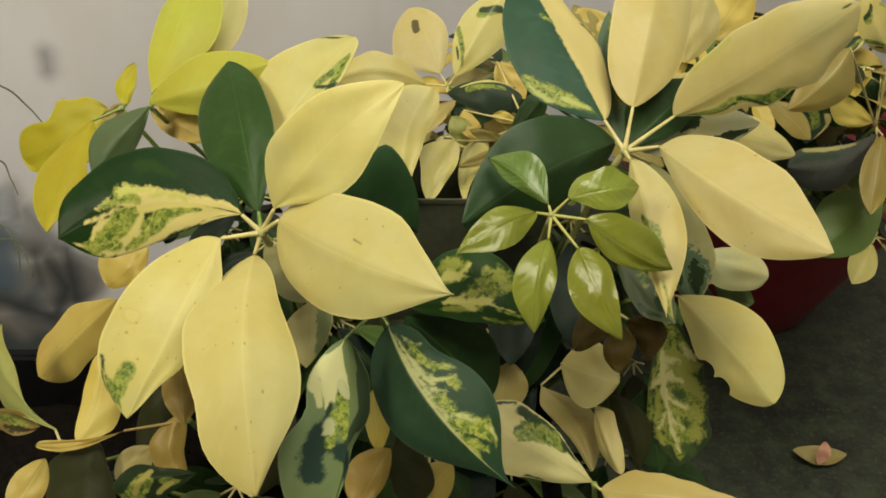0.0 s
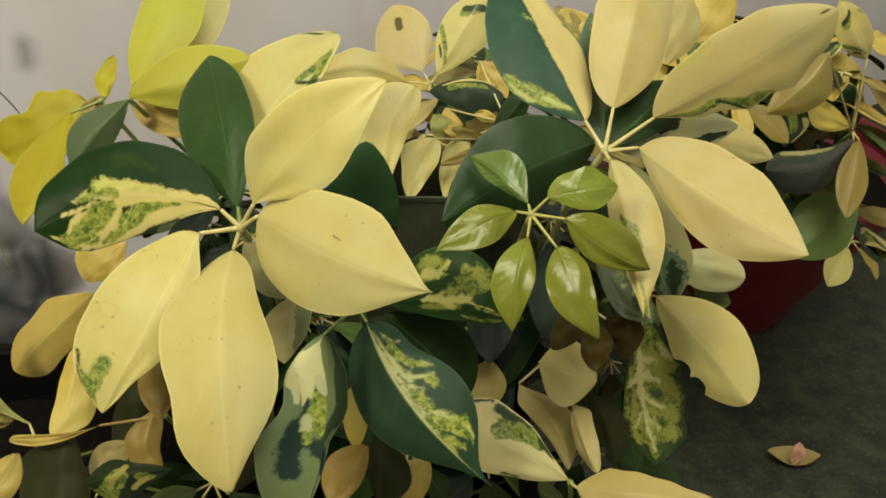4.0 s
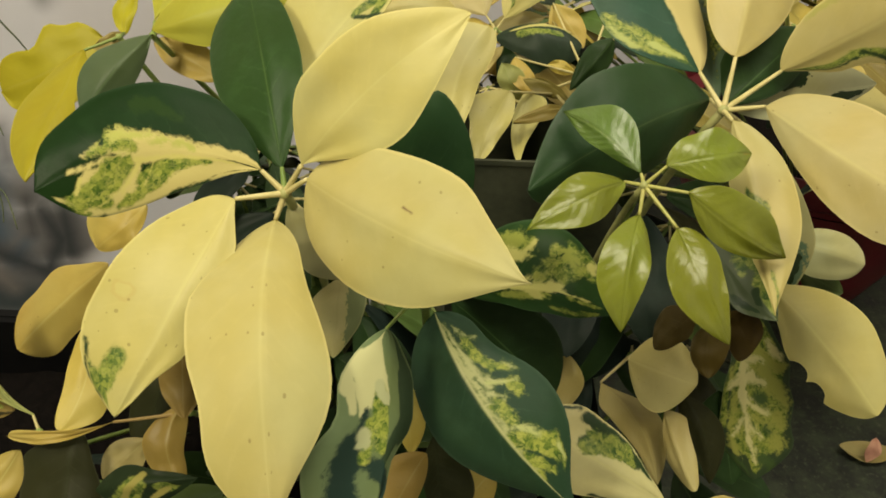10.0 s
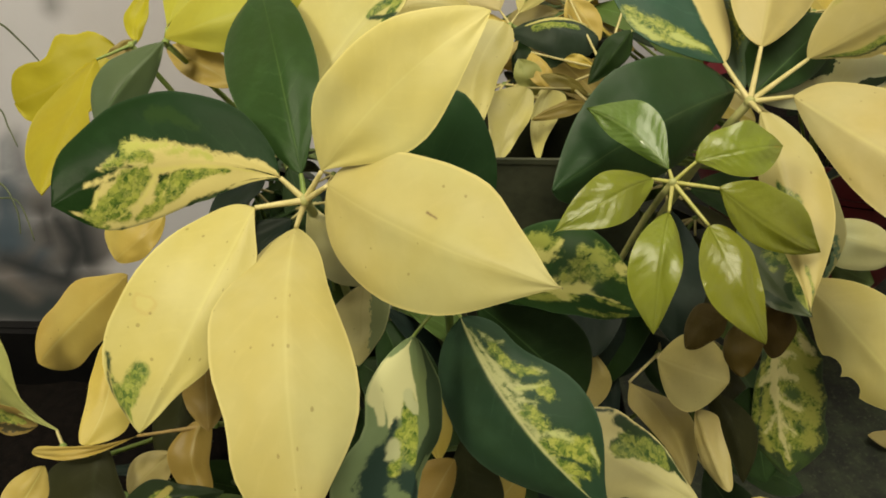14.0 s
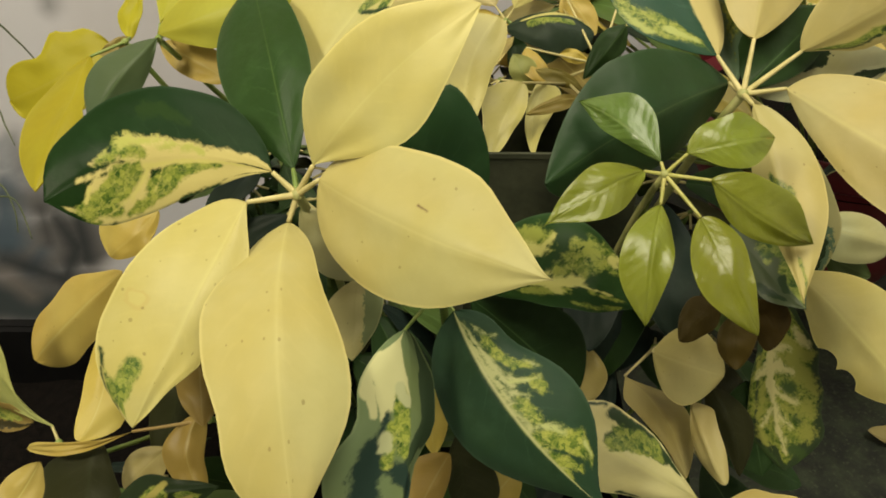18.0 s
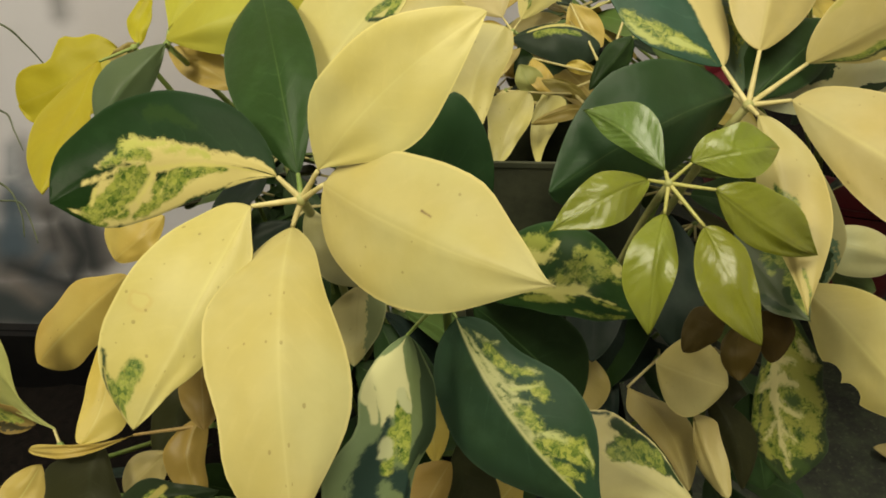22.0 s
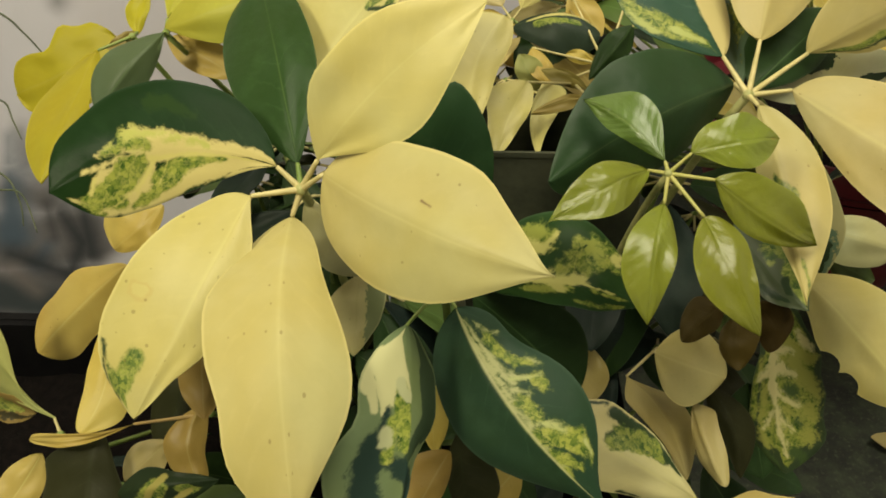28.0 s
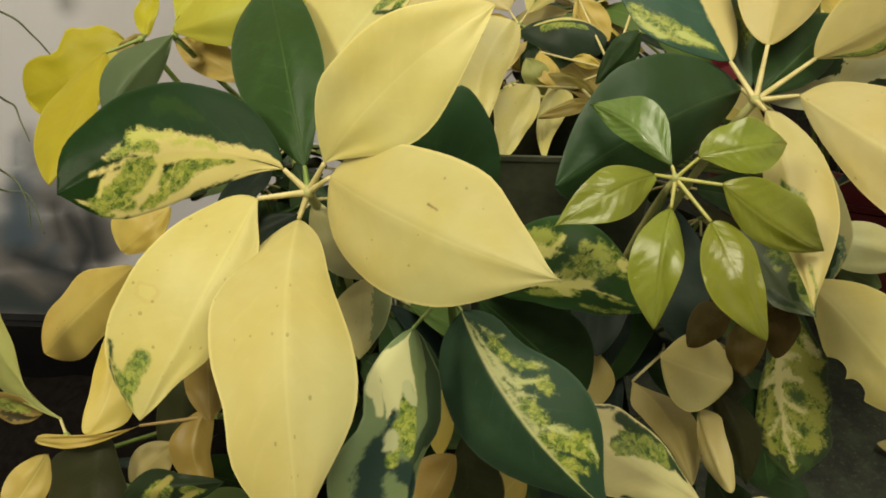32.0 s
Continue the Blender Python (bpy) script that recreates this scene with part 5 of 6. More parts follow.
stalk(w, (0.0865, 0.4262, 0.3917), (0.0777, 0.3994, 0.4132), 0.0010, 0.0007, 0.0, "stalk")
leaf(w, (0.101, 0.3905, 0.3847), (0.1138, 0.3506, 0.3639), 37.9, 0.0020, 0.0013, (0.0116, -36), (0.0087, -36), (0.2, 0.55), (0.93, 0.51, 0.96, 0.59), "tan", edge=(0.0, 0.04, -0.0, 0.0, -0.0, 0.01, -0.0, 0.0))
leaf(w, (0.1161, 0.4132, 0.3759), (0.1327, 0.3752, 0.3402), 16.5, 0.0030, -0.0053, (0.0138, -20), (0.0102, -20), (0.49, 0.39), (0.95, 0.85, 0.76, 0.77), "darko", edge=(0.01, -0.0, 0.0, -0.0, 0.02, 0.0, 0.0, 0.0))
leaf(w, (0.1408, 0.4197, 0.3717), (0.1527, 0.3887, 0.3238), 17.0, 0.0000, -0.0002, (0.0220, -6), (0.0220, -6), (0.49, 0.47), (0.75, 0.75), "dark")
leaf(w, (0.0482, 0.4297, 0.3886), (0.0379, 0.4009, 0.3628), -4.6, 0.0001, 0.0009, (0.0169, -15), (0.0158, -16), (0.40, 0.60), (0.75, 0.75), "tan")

w = whorl(plant_root['main'], (0.089, 0.3165, 0.3935), (0.05, 0.4765, 0.23), 0.0015, 0.03, via=(0.1063, 0.3733, 0.3009))
leaf(w, (0.0895, 0.3208, 0.3905), (0.018, 0.3412, 0.4271), -46.9, 0.0065, -0.0001, (0.0196, -14), (0.0188, -14), (0.54, 0.62), (1.09, 0.7, 1.24, 0.44), "varP", edge=(-0.07, 0.06, -0.01, 0.01, -0.03, 0.01, 0.06, 0.02))
stalk(w, (0.089, 0.3165, 0.3935), (0.0895, 0.3208, 0.3905), 0.0010, 0.0007, 0.0, "stalk")
leaf(w, (0.0907, 0.3078, 0.3993), (0.157, 0.2764, 0.4256), 24.4, 0.0043, 0.0017, (0.0151, -19), (0.0203, -16), (0.25, 0.48), (0.71, 0.75, 0.7, 0.8), "tan", edge=(0.06, 0.01, -0.03, -0.05, 0.0, 0.0, 0.0, 0.0))
stalk(w, (0.089, 0.3165, 0.3935), (0.0907, 0.3078, 0.3993), 0.0010, 0.0007, 0.0, "stalk")

w = whorl(plant_root['main'], (0.146, 0.4482, 0.4337), (0.05, 0.535, 0.23), 0.0015, 0.03)
leaf(w, (0.1508, 0.4356, 0.4198), (0.1651, 0.39, 0.3278), 22.0, 0.0046, 0.0030, (0.0294, -15), (0.0153, -20), (0.71, 0.77), (0.37, 0.71, 0.47, 0.73), "varN", edge=(0.02, -0.06, -0.04, 0.03, -0.11, 0.09, 0.12, 0.04))
stalk(w, (0.146, 0.4482, 0.4337), (0.1508, 0.4356, 0.4198), 0.0010, 0.0007, 0.0, "stalk")
leaf(w, (0.1559, 0.4303, 0.4449), (0.2151, 0.3843, 0.393), 35.3, 0.0053, -0.0007, (0.0348, -19), (0.0208, -32), (0.59, 0.46), (0.81, 0.44, 0.84, 0.41), "creamO", edge=(0.09, 0.02, 0.0, -0.0, -0.16, -0.03, 0.02, -0.0), bites=[(0.52, 0.20, 0.07), (0.68, 0.24, 0.075)])
stalk(w, (0.146, 0.4482, 0.4337), (0.1559, 0.4303, 0.4449), 0.0010, 0.0007, 0.0, "stalk")
leaf(w, (0.1829, 0.4955, 0.4325), (0.2389, 0.4881, 0.4201), 56.1, 0.0050, -0.0009, (0.0157, -23), (0.0191, -21), (0.63, 0.49), (0.80, 0.40), "creamP")
stalk(w, (0.146, 0.4482, 0.4337), (0.1829, 0.4955, 0.4325), 0.0010, 0.0007, 0.0, "stalk")
leaf(w, (0.206, 0.5019, 0.4052), (0.236, 0.494, 0.3925), 53.9, 0.0000, 0.0010, (0.0096, -6), (0.0117, -6), (0.51, 0.62), (0.75, 0.75), "green")
stalk(w, (0.146, 0.4482, 0.4337), (0.206, 0.5019, 0.4052), 0.0010, 0.0007, 0.0, "stalk")

w = whorl(plant_root['main'], (-0.0762, 0.4071, 0.4845), (-0.0762, 0.535, 0.23), 0.0015, 0.03)
leaf(w, (-0.0983, 0.3808, 0.5177), (-0.0656, 0.3674, 0.4874), 50.1, 0.0004, 0.0003, (0.0079, -6), (0.0158, -6), (0.46, 0.53), (0.75, 0.75), "creamP")
stalk(w, (-0.0762, 0.4071, 0.4845), (-0.0983, 0.3808, 0.5177), 0.0010, 0.0007, 0.0, "stalk")
leaf(w, (-0.075, 0.3754, 0.4816), (-0.0754, 0.3427, 0.4589), 16.3, -0.0004, 0.0004, (0.0145, -1), (0.0157, -1), (0.26, 0.47), (0.76, 0.88, 0.81, 0.9), "palegrn", edge=(0.01, 0.0, -0.0, -0.0, -0.0, -0.0, -0.0, -0.0))

w = whorl(plant_root['main'], (-0.148, 0.3419, 0.4184), (-0.148, 0.5019, 0.23), 0.0015, 0.03, via=(-0.1725, 0.4092, 0.3425))
leaf(w, (-0.1852, 0.3363, 0.4154), (-0.2366, 0.3308, 0.4088), -59.8, 0.0045, -0.0025, (0.0030, -1), (0.0034, -4), (0.68, 0.75), (1.29, 0.34, 1.3, 0.36), "creamShade", edge=(0.01, -0.01, 0.01, -0.01, -0.02, -0.03, 0.0, -0.02))
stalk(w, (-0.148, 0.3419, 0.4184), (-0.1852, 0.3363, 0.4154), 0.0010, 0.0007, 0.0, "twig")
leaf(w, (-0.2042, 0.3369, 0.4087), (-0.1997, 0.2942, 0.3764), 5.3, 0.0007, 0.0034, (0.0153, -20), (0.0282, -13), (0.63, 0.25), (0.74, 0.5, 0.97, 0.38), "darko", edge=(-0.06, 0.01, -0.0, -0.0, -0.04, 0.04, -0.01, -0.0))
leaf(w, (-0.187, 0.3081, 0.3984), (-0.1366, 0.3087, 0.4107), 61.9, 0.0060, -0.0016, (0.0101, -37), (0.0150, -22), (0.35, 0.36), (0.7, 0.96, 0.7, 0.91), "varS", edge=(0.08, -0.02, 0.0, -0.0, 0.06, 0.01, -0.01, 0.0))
leaf(w, (-0.1528, 0.3436, 0.4213), (-0.15, 0.3163, 0.3966), 3.1, 0.0009, 0.0062, (0.0084, -23), (0.0137, -17), (0.42, 0.52), (0.45, 0.3, 0.49, 0.3), "creamShade", edge=(0.01, -0.02, 0.0, -0.0, 0.01, 0.0, -0.0, -0.0))
leaf(w, (-0.1491, 0.3516, 0.4553), (-0.1458, 0.3286, 0.429), 4.3, -0.0008, 0.0005, (0.0090, -5), (0.0116, -5), (0.57, 0.43), (0.70, 0.70), "creamShade")
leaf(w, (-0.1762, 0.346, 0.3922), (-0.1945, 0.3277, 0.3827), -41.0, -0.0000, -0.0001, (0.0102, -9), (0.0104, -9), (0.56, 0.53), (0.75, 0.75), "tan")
leaf(w, (-0.1828, 0.4203, 0.4881), (-0.2082, 0.4072, 0.4684), -38.3, 0.0047, -0.0022, (0.0087, -16), (0.0193, -8), (0.50, 0.73), (0.70, 0.50), "creamT")

w = whorl(plant_root['back'], (0.0034, 0.6569, 0.5003), (0.3195, 0.9251, 0.226), 0.0015, 0)
leaf(w, (0.0026, 0.6454, 0.4993), (0.0652, 0.6332, 0.4995), 45.6, 0.0100, -0.0024, (0.0107, -24), (0.0208, -17), (0.5, 0.65), (0.73, 0.52, 0.72, 0.45), "vark1", edge=(-0.02, 0.0, 0.0, -0.0, -0.03, 0.01, -0.0, -0.0))
stalk(w, (0.0034, 0.6569, 0.5003), (0.0026, 0.6454, 0.4993), 0.0010, 0.0007, 0.0, "stalk")
leaf(w, (-0.0035, 0.6811, 0.5022), (-0.031, 0.7335, 0.5448), -29.3, 0.0044, 0.0033, (0.0350, -5), (0.0190, -14), (0.49, 0.58), (0.92, 0.59, 0.85, 0.59), "spotk", edge=(0.04, -0.02, 0.0, -0.0, -0.03, -0.0, 0.0, 0.0))
stalk(w, (0.0034, 0.6569, 0.5003), (-0.0035, 0.6811, 0.5022), 0.0010, 0.0007, 0.0, "stalk")
leaf(w, (0.0094, 0.6612, 0.5079), (0.0524, 0.7127, 0.566), 32.9, 0.0047, -0.0013, (0.0210, -22), (0.0268, -19), (0.54, 0.68), (0.78, 0.69, 0.8, 0.76), "vark3", edge=(-0.02, 0.0, -0.0, 0.0, -0.05, 0.0, 0.0, 0.0))
stalk(w, (0.0034, 0.6569, 0.5003), (0.0094, 0.6612, 0.5079), 0.0010, 0.0007, 0.0, "stalk")
leaf(w, (-0.0163, 0.6575, 0.5021), (-0.0901, 0.64, 0.513), -53.5, 0.0050, 0.0085, (0.0146, -19), (0.0180, -16), (0.51, 0.54), (0.76, 0.5, 0.75, 0.48), "cream", edge=(-0.0, -0.0, -0.0, -0.0, -0.01, 0.0, -0.04, 0.01))
stalk(w, (0.0034, 0.6569, 0.5003), (-0.0163, 0.6575, 0.5021), 0.0010, 0.0007, 0.0, "stalk")

w = whorl(plant_root['back'], (0.041, 0.5588, 0.4956), (0.3308, 0.8956, 0.226), 0.0015, 0)
leaf(w, (-0.0248, 0.4614, 0.5028), (-0.0075, 0.5147, 0.5565), 23.2, 0.0020, -0.0084, (0.0259, -4), (0.0139, -10), (0.63, 0.73), (0.8, 0.3, 0.67, 0.42), "cream", edge=(-0.0, -0.0, -0.0, -0.0, 0.0, -0.03, 0.01, -0.0))
leaf(w, (0.0086, 0.5224, 0.5132), (-0.0096, 0.4809, 0.4869), -28.2, 0.0007, 0.0019, (0.0092, 6), (0.0161, 5), (0.36, 0.38), (0.44, 0.59, 0.58, 0.74), "cream", edge=(0.05, -0.03, 0.0, 0.0, 0.09, -0.04, -0.0, 0.0))
stalk(w, (0.041, 0.5588, 0.4956), (0.0086, 0.5224, 0.5132), 0.0010, 0.0007, 0.0, "stalk")
leaf(w, (0.0234, 0.5403, 0.5036), (0.0163, 0.4985, 0.4764), 4.1, -0.0002, 0.0040, (0.0124, 10), (0.0051, 10), (0.2, 0.28), (0.3, 1.08, 0.3, 0.57), "cream", edge=(0.13, 0.01, 0.0, 0.0, 0.03, 0.03, -0.0, 0.0))
stalk(w, (0.041, 0.5588, 0.4956), (0.0234, 0.5403, 0.5036), 0.0010, 0.0007, 0.0, "stalk")
leaf(w, (0.0452, 0.5171, 0.506), (0.011, 0.5078, 0.5), -37.4, 0.0057, 0.0001, (0.0059, -20), (0.0039, -20), (0.47, 0.42), (0.75, 0.72, 0.75, 0.75), "oliv", edge=(0.03, -0.01, 0.0, 0.0, -0.0, 0.0, 0.0, -0.0))
stalk(w, (0.041, 0.5588, 0.4956), (0.0452, 0.5171, 0.506), 0.0010, 0.0007, 0.0, "stalk")
leaf(w, (0.0504, 0.5563, 0.4926), (0.0194, 0.5636, 0.5032), -53.7, 0.0050, 0.0020, (0.0071, -5), (0.0030, -4), (0.59, 0.55), (0.85, 0.8, 0.74, 0.76), "oliv", edge=(-0.03, 0.01, 0.0, -0.0, 0.01, -0.0, -0.0, 0.0))
stalk(w, (0.041, 0.5588, 0.4956), (0.0504, 0.5563, 0.4926), 0.0010, 0.0007, 0.0, "stalk")

w = whorl(plant_root['back'], (0.3798, 0.6593, 0.4609), (0.4324, 0.9258, 0.226), 0.0015, 0)
leaf(w, (0.3755, 0.6466, 0.4603), (0.2852, 0.6011, 0.4514), -65.2, 0.0070, -0.0110, (0.0243, -22), (0.0188, -31), (0.57, 0.73), (0.68, 0.45, 0.76, 0.69), "greyR", edge=(0.04, -0.01, -0.0, 0.0, -0.09, -0.01, 0.01, -0.0))
stalk(w, (0.3798, 0.6593, 0.4609), (0.3755, 0.6466, 0.4603), 0.0010, 0.0007, 0.0, "stalk")
leaf(w, (0.3765, 0.661, 0.4649), (0.3371, 0.6648, 0.4869), -69.1, 0.0045, -0.0047, (0.0116, -5), (0.0110, -5), (0.66, 0.61), (0.75, 0.55, 0.66, 0.49), "creamT", edge=(-0.05, 0.01, 0.0, -0.0, -0.01, 0.01, -0.0, 0.0))
stalk(w, (0.3798, 0.6593, 0.4609), (0.3765, 0.661, 0.4649), 0.0010, 0.0007, 0.0, "stalk")
leaf(w, (0.3805, 0.6464, 0.4593), (0.3544, 0.5829, 0.4171), -16.5, 0.0040, 0.0023, (0.0150, -9), (0.0127, -9), (0.54, 0.60), (0.75, 0.75), "oliv")
stalk(w, (0.3798, 0.6593, 0.4609), (0.3805, 0.6464, 0.4593), 0.0010, 0.0007, 0.0, "stalk")
leaf(w, (0.3707, 0.656, 0.5293), (0.3371, 0.6624, 0.5764), -65.7, 0.0090, -0.0044, (0.0145, -20), (0.0185, -18), (0.58, 0.46), (0.75, 0.75), "vark3")
stalk(w, (0.3798, 0.6593, 0.4609), (0.3707, 0.656, 0.5293), 0.0010, 0.0007, 0.0, "stalk")
leaf(w, (0.2987, 0.5801, 0.5606), (0.2532, 0.5549, 0.5226), -39.6, 0.0045, -0.0041, (0.0222, -26), (0.0172, -32), (0.34, 0.37), (0.75, 0.75), "oliv")
stalk(w, (0.3798, 0.6593, 0.4609), (0.2987, 0.5801, 0.5606), 0.0010, 0.0007, 0.0, "stalk")
leaf(w, (0.3954, 0.6447, 0.4014), (0.3253, 0.5981, 0.3677), -36.6, 0.0087, 0.0003, (0.0263, -14), (0.0309, -13), (0.56, 0.52), (0.75, 0.75), "green")
stalk(w, (0.3798, 0.6593, 0.4609), (0.3954, 0.6447, 0.4014), 0.0010, 0.0007, 0.0, "stalk")
leaf(w, (0.3952, 0.7046, 0.4935), (0.3391, 0.6804, 0.4573), -50.7, 0.0000, -0.0030, (0.0220, -6), (0.0199, -6), (0.54, 0.54), (0.75, 0.75), "dark")
stalk(w, (0.3798, 0.6593, 0.4609), (0.3952, 0.7046, 0.4935), 0.0010, 0.0007, 0.0, "stalk")

w = whorl(plant_root['back'], (0.2027, 0.6364, 0.5387), (0.3793, 0.9189, 0.226), 0.0015, 0)
leaf(w, (0.1843, 0.5927, 0.5453), (0.1992, 0.6232, 0.5919), 22.1, -0.0000, 0.0025, (0.0145, -6), (0.0156, -6), (0.48, 0.55), (0.75, 0.75), "cream")
stalk(w, (0.2027, 0.6364, 0.5387), (0.1843, 0.5927, 0.5453), 0.0010, 0.0007, 0.0, "stalk")
leaf(w, (0.2163, 0.6415, 0.5463), (0.2482, 0.6666, 0.5844), 41.6, -0.0000, 0.0000, (0.0183, -6), (0.0183, -6), (0.47, 0.53), (0.75, 0.75), "creamT")
stalk(w, (0.2027, 0.6364, 0.5387), (0.2163, 0.6415, 0.5463), 0.0010, 0.0007, 0.0, "stalk")
leaf(w, (0.1288, 0.6552, 0.5322), (0.1076, 0.6755, 0.5638), -36.8, -0.0000, 0.0010, (0.0102, -6), (0.0125, -6), (0.62, 0.45), (0.75, 0.75), "oliv")
stalk(w, (0.2027, 0.6364, 0.5387), (0.1288, 0.6552, 0.5322), 0.0010, 0.0007, 0.0, "stalk")

w = whorl(plant_root['back'], (0.2337, 0.5488, 0.4769), (0.3886, 0.8926, 0.226), 0.0015, 0)
leaf(w, (0.1952, 0.5441, 0.5065), (0.2579, 0.5363, 0.4959), 48.7, 0.0020, -0.0044, (0.0185, -12), (0.0150, -13), (0.34, 0.47), (0.73, 0.62, 0.7, 0.65), "cream", edge=(0.04, -0.0, -0.0, -0.0, 0.0, 0.0, 0.0, 0.0))
stalk(w, (0.2337, 0.5488, 0.4769), (0.1952, 0.5441, 0.5065), 0.0010, 0.0007, 0.0, "stalk")

w = whorl(plant_root['back'], (0.066, 0.6029, 0.4896), (0.3383, 0.9089, 0.226), 0.0015, 0)
leaf(w, (0.0807, 0.5982, 0.5196), (0.0527, 0.5786, 0.4897), -49.5, 0.0050, 0.0002, (0.0107, -26), (0.0105, -23), (0.38, 0.38), (0.78, 0.87, 0.74, 0.83), "dark", edge=(0.05, -0.01, -0.0, -0.0, 0.02, -0.0, -0.0, 0.0))
stalk(w, (0.066, 0.6029, 0.4896), (0.0807, 0.5982, 0.5196), 0.0010, 0.0007, 0.0, "stalk")
leaf(w, (0.0592, 0.6041, 0.4915), (0.0387, 0.6064, 0.4954), -56.3, -0.0000, 0.0020, (0.0058, -6), (0.0041, -6), (0.52, 0.62), (0.75, 0.75), "creamT")
stalk(w, (0.066, 0.6029, 0.4896), (0.0592, 0.6041, 0.4915), 0.0010, 0.0007, 0.0, "stalk")
leaf(w, (0.0959, 0.6702, 0.5559), (0.1523, 0.663, 0.5439), 56.1, -0.0000, -0.0023, (0.0114, -6), (0.0182, -6), (0.44, 0.57), (0.75, 0.75), "creamT")
stalk(w, (0.066, 0.6029, 0.4896), (0.0959, 0.6702, 0.5559), 0.0010, 0.0007, 0.0, "stalk")
leaf(w, (0.0454, 0.6686, 0.5176), (0.0696, 0.6517, 0.4911), 43.0, 0.0000, -0.0007, (0.0106, -6), (0.0140, -6), (0.53, 0.43), (0.75, 0.75), "creamT")
stalk(w, (0.066, 0.6029, 0.4896), (0.0454, 0.6686, 0.5176), 0.0010, 0.0007, 0.0, "stalk")
leaf(w, (0.0205, 0.5926, 0.4745), (0.0067, 0.5968, 0.4996), -61.6, 0.0043, -0.0008, (0.0078, -4), (0.0112, -7), (0.66, 0.55), (0.75, 0.75), "lgreen")
stalk(w, (0.066, 0.6029, 0.4896), (0.0205, 0.5926, 0.4745), 0.0010, 0.0007, 0.0, "stalk")
leaf(w, (0.0159, 0.6087, 0.4993), (0.027, 0.586, 0.4826), 20.3, 0.0042, 0.0021, (0.0090, -5), (0.0071, -6), (0.64, 0.58), (0.75, 0.75), "creamT")
stalk(w, (0.066, 0.6029, 0.4896), (0.0159, 0.6087, 0.4993), 0.0010, 0.0007, 0.0, "stalk")


def bush_leaf(plant, hub, foot, count, size, kinds, lean, rng):
    """A hand-shaped leaf whose leaflets hang out from the hub on all sides."""
    w = whorl(plant, hub, foot, 0.0014)
    hub = Vector(hub)
    turn = rng.random() * 6.28
    for k in range(count):
        a = turn + 2 * math.pi * k / count + rng.uniform(-0.25, 0.25)
        out = Vector((math.cos(a), math.sin(a), rng.uniform(-0.55, 0.15) + lean)).normalized()
        long = size * rng.uniform(0.75, 1.15)
        b = hub + out * long * 0.22
        t = b + out * long + Vector((0, 0, -0.18 * long))
        half = long * rng.uniform(0.22, 0.29)
        at = rng.uniform(0.45, 0.6)
        leaf(w, b, t, rng.uniform(-25, 25), long * 0.06, 0.0, (half, rng.uniform(0, 14)), (half, rng.uniform(0, 14)), (at, at), (0.75, rng.uniform(0.6, 0.85)), rng.choice(kinds))
        stalk(w, hub, b, 0.0009, 0.0008)


rng = random.Random(7)
# whorls of the plant in the red pot, behind
for hub in ((0.3825, 0.7829, 0.5041), (0.4189, 0.7665, 0.515), (0.2831, 0.794, 0.523), (0.2278, 0.7815, 0.5047), (0.3517, 0.7365, 0.4701), (0.4204, 0.7596, 0.431), (0.0324, 0.6847, 0.4692), (0.0715, 0.642, 0.4395), (0.0593, 0.7236, 0.4919), (0.0214, 0.6104, 0.4285), (0.007, 0.7699, 0.4172), (-0.0151, 0.7071, 0.3944), (0.0524, 0.7255, 0.3849), (0.0953, 0.7623, 0.4774), (0.1577, 0.8202, 0.492), (0.123, 0.7294, 0.4263), (0.2555, 0.7637, 0.4768), (0.3435, 0.7839, 0.4329), (0.4169, 0.7773, 0.3849), (0.4478, 0.8037, 0.4617), (0.3754, 0.7543, 0.3502), (0.461, 0.7801, 0.315), (0.3217, 0.8412, 0.4849), (0.0505, 0.8782, 0.4729)):
    bush_leaf(plant_root["back"], hub, (0.455 + (hub[0] - 0.455) * 0.3, 1.04 + (hub[1] - 1.04) * 0.3, 0.226), 6, 0.075, ("dark", "oliv", "creamT", "creamT", "green", "vark1"), 0.0, rng)
small_rng = random.Random(11)
for hub in ((0.017, 0.67, 0.488), (0.053, 0.7, 0.497), (-0.0, 0.64, 0.461), (0.069, 0.66, 0.466), (0.025, 0.62, 0.433), (0.046, 0.63, 0.447), (0.239, 0.7, 0.496), (0.264, 0.66, 0.493), (0.325, 0.68, 0.513), (0.376, 0.7, 0.501), (0.449, 0.72, 0.309), (0.009, 0.585, 0.443), (0.038, 0.595, 0.44), (-0.004, 0.7, 0.463)):
    bush_leaf(plant_root["back"], hub, (0.455 + (hub[0] - 0.455) * 0.3, 1.04 + (hub[1] - 1.04) * 0.3, 0.226), 6, 0.045, ("creamT", "tan", "oliv", "darko", "cream"), 0.1, small_rng)
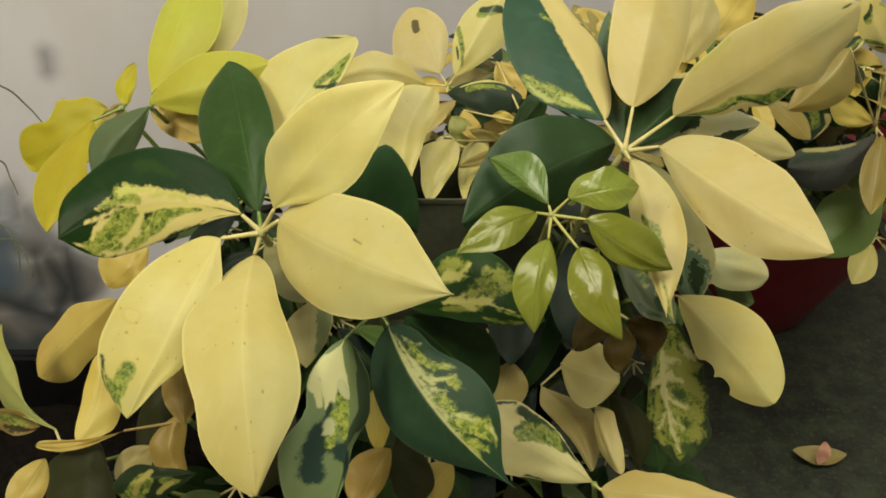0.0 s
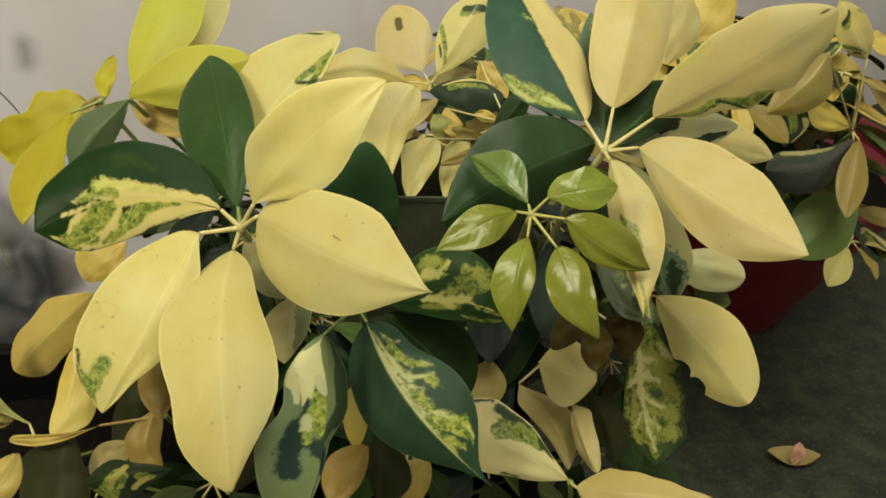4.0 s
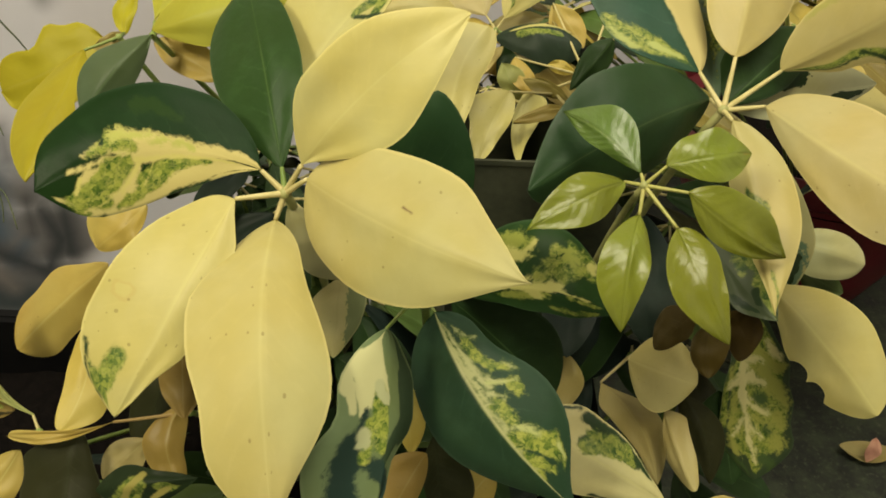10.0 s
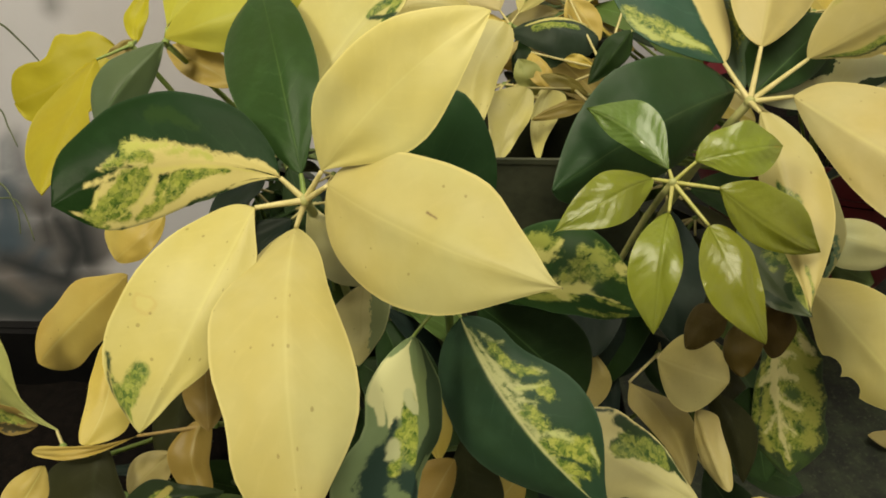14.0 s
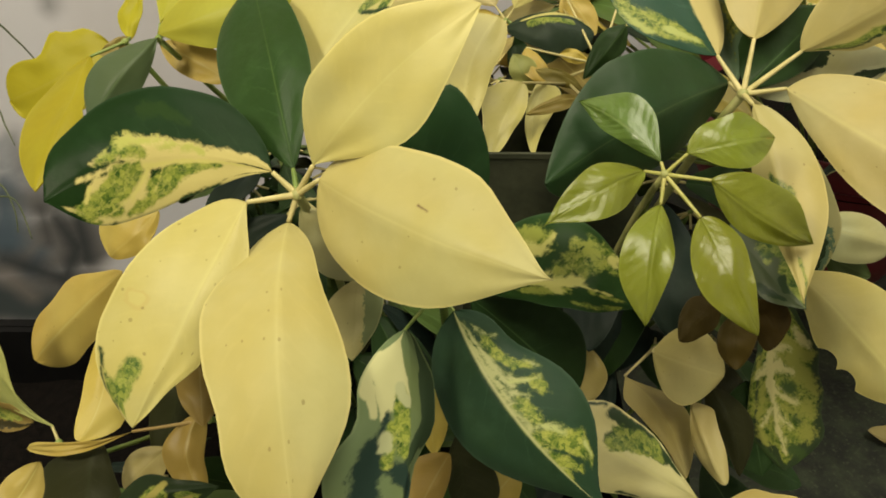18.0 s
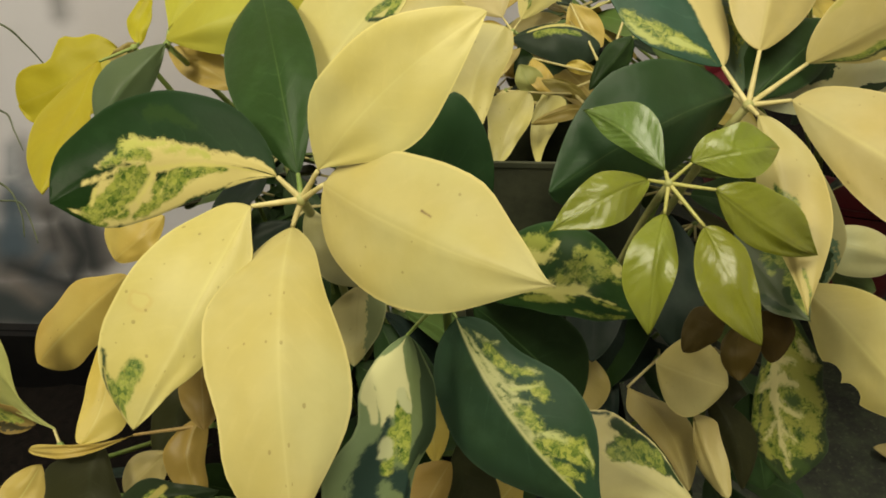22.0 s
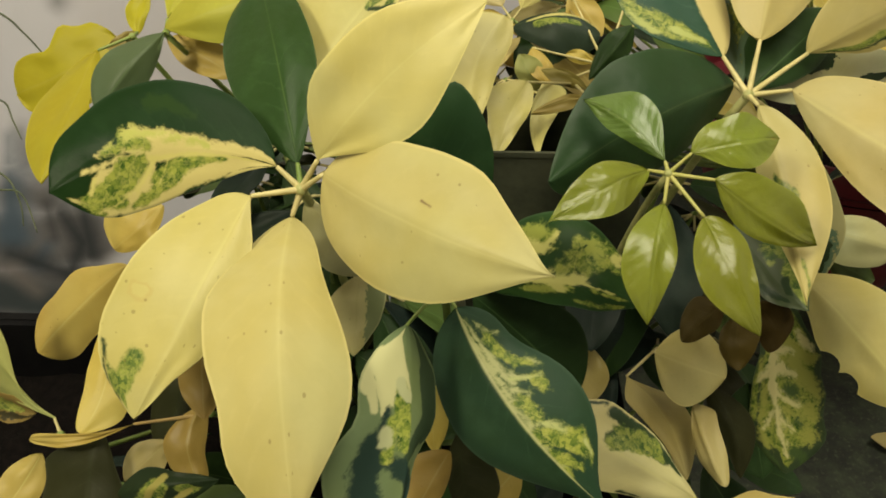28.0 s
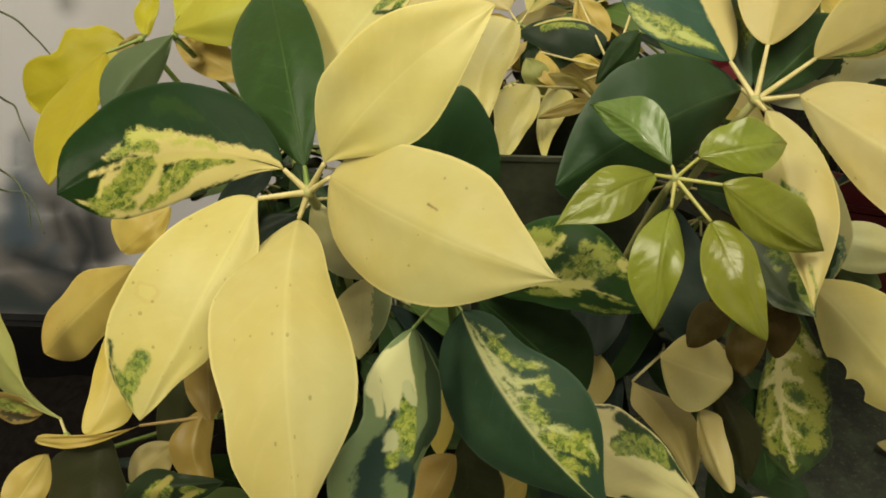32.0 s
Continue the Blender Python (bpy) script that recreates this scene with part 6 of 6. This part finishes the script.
# low whorls of the planter's plant; dark leaf colours stand in for deep shade
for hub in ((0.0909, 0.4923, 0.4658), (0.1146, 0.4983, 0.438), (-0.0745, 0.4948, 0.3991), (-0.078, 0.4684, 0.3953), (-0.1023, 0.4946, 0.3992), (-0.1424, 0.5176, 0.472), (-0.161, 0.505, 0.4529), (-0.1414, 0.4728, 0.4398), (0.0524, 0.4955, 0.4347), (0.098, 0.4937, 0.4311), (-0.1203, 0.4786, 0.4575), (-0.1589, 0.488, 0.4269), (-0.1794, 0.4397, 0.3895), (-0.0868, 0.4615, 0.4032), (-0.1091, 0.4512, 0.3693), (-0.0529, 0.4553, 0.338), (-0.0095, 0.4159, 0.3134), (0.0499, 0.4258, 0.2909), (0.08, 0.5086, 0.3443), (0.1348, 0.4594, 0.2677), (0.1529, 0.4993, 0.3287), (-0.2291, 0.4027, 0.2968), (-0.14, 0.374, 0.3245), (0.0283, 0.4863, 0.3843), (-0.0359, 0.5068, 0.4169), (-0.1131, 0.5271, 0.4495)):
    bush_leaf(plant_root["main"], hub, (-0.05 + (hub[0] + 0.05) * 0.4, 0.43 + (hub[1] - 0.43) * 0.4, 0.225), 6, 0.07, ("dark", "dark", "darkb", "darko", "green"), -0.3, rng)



# ---- grass beside the planter ----
tuft = tagged(new("grass_tuft"), "thin dark green grass blades arching beside the wall", "grass")
tuft.location = (-0.66, 0.62, 0.0)
bpy.context.view_layer.update()


def blade(points, r):
    bm = bmesh.new()
    pts = [Vector(p) for p in points]
    smooth = []
    for i in range(len(pts) - 1):
        p0, p1, p2, p3 = pts[max(i - 1, 0)], pts[i], pts[i + 1], pts[min(i + 2, len(pts) - 1)]
        for k in range(6):
            s = k / 6
            smooth.append(0.5 * (2 * p1 + (p2 - p0) * s + (2 * p0 - 5 * p1 + 4 * p2 - p3) * s * s + (3 * p1 - p0 - 3 * p2 + p3) * s ** 3))
    smooth.append(pts[-1])
    tube(bm, smooth, r, r * 0.35, 6)
    part("blade", bm, M["blade"], tuft)


blade([(-0.66, 0.62, 0.002), (-0.4764, 0.6032, 0.4993), (-0.3873, 0.5854, 0.5439), (-0.3359, 0.5784, 0.5322), (-0.3218, 0.5802, 0.5163), (-0.3133, 0.5817, 0.5001)], 0.0013)
blade([(-0.65, 0.62, 0.002), (-0.4901, 0.5612, 0.3249), (-0.4111, 0.5762, 0.42), (-0.3798, 0.589, 0.4024), (-0.3653, 0.578, 0.3854), (-0.3623, 0.5675, 0.3691)], 0.0013)
blade([(-0.64, 0.62, 0.002), (-0.4852, 0.5613, 0.3249), (-0.3969, 0.5636, 0.4003), (-0.3798, 0.5821, 0.3919), (-0.3629, 0.5802, 0.3886), (-0.3517, 0.565, 0.365)], 0.0013)
blade([(-0.63, 0.62, 0.002), (-0.4702, 0.5505, 0.3082), (-0.4207, 0.6323, 0.433), (-0.4019, 0.6545, 0.4301), (-0.3927, 0.6462, 0.4172), (-0.3855, 0.6379, 0.4044)], 0.0013)

# ---- fallen bits on the floor ----
# the tan skin darkens the cream leaf as half shade would
leaf(None, (0.4225, 0.6988, 0.016), (0.4852, 0.6918, 0.016), 12, -0.012, 0.002, (0.016, 24), (0.015, 30), (0.5, 0.5), (0.8, 0.8), "tan", name="fallen_leaf")
tagged(bpy.data.objects["fallen_leaf"], "curled dry cream leaf lying on the mossy floor", "leaf")
leaf(None, (0.4489, 0.6832, 0.008), (0.4549, 0.6932, 0.036), 20, 0.002, 0.0, (0.007, 14), (0.009, 14), (0.5, 0.6), (0.9, 0.6), "petal", name="fallen_petal")
tagged(bpy.data.objects["fallen_petal"], "dry pink petal standing in a curled fallen leaf", "petal")
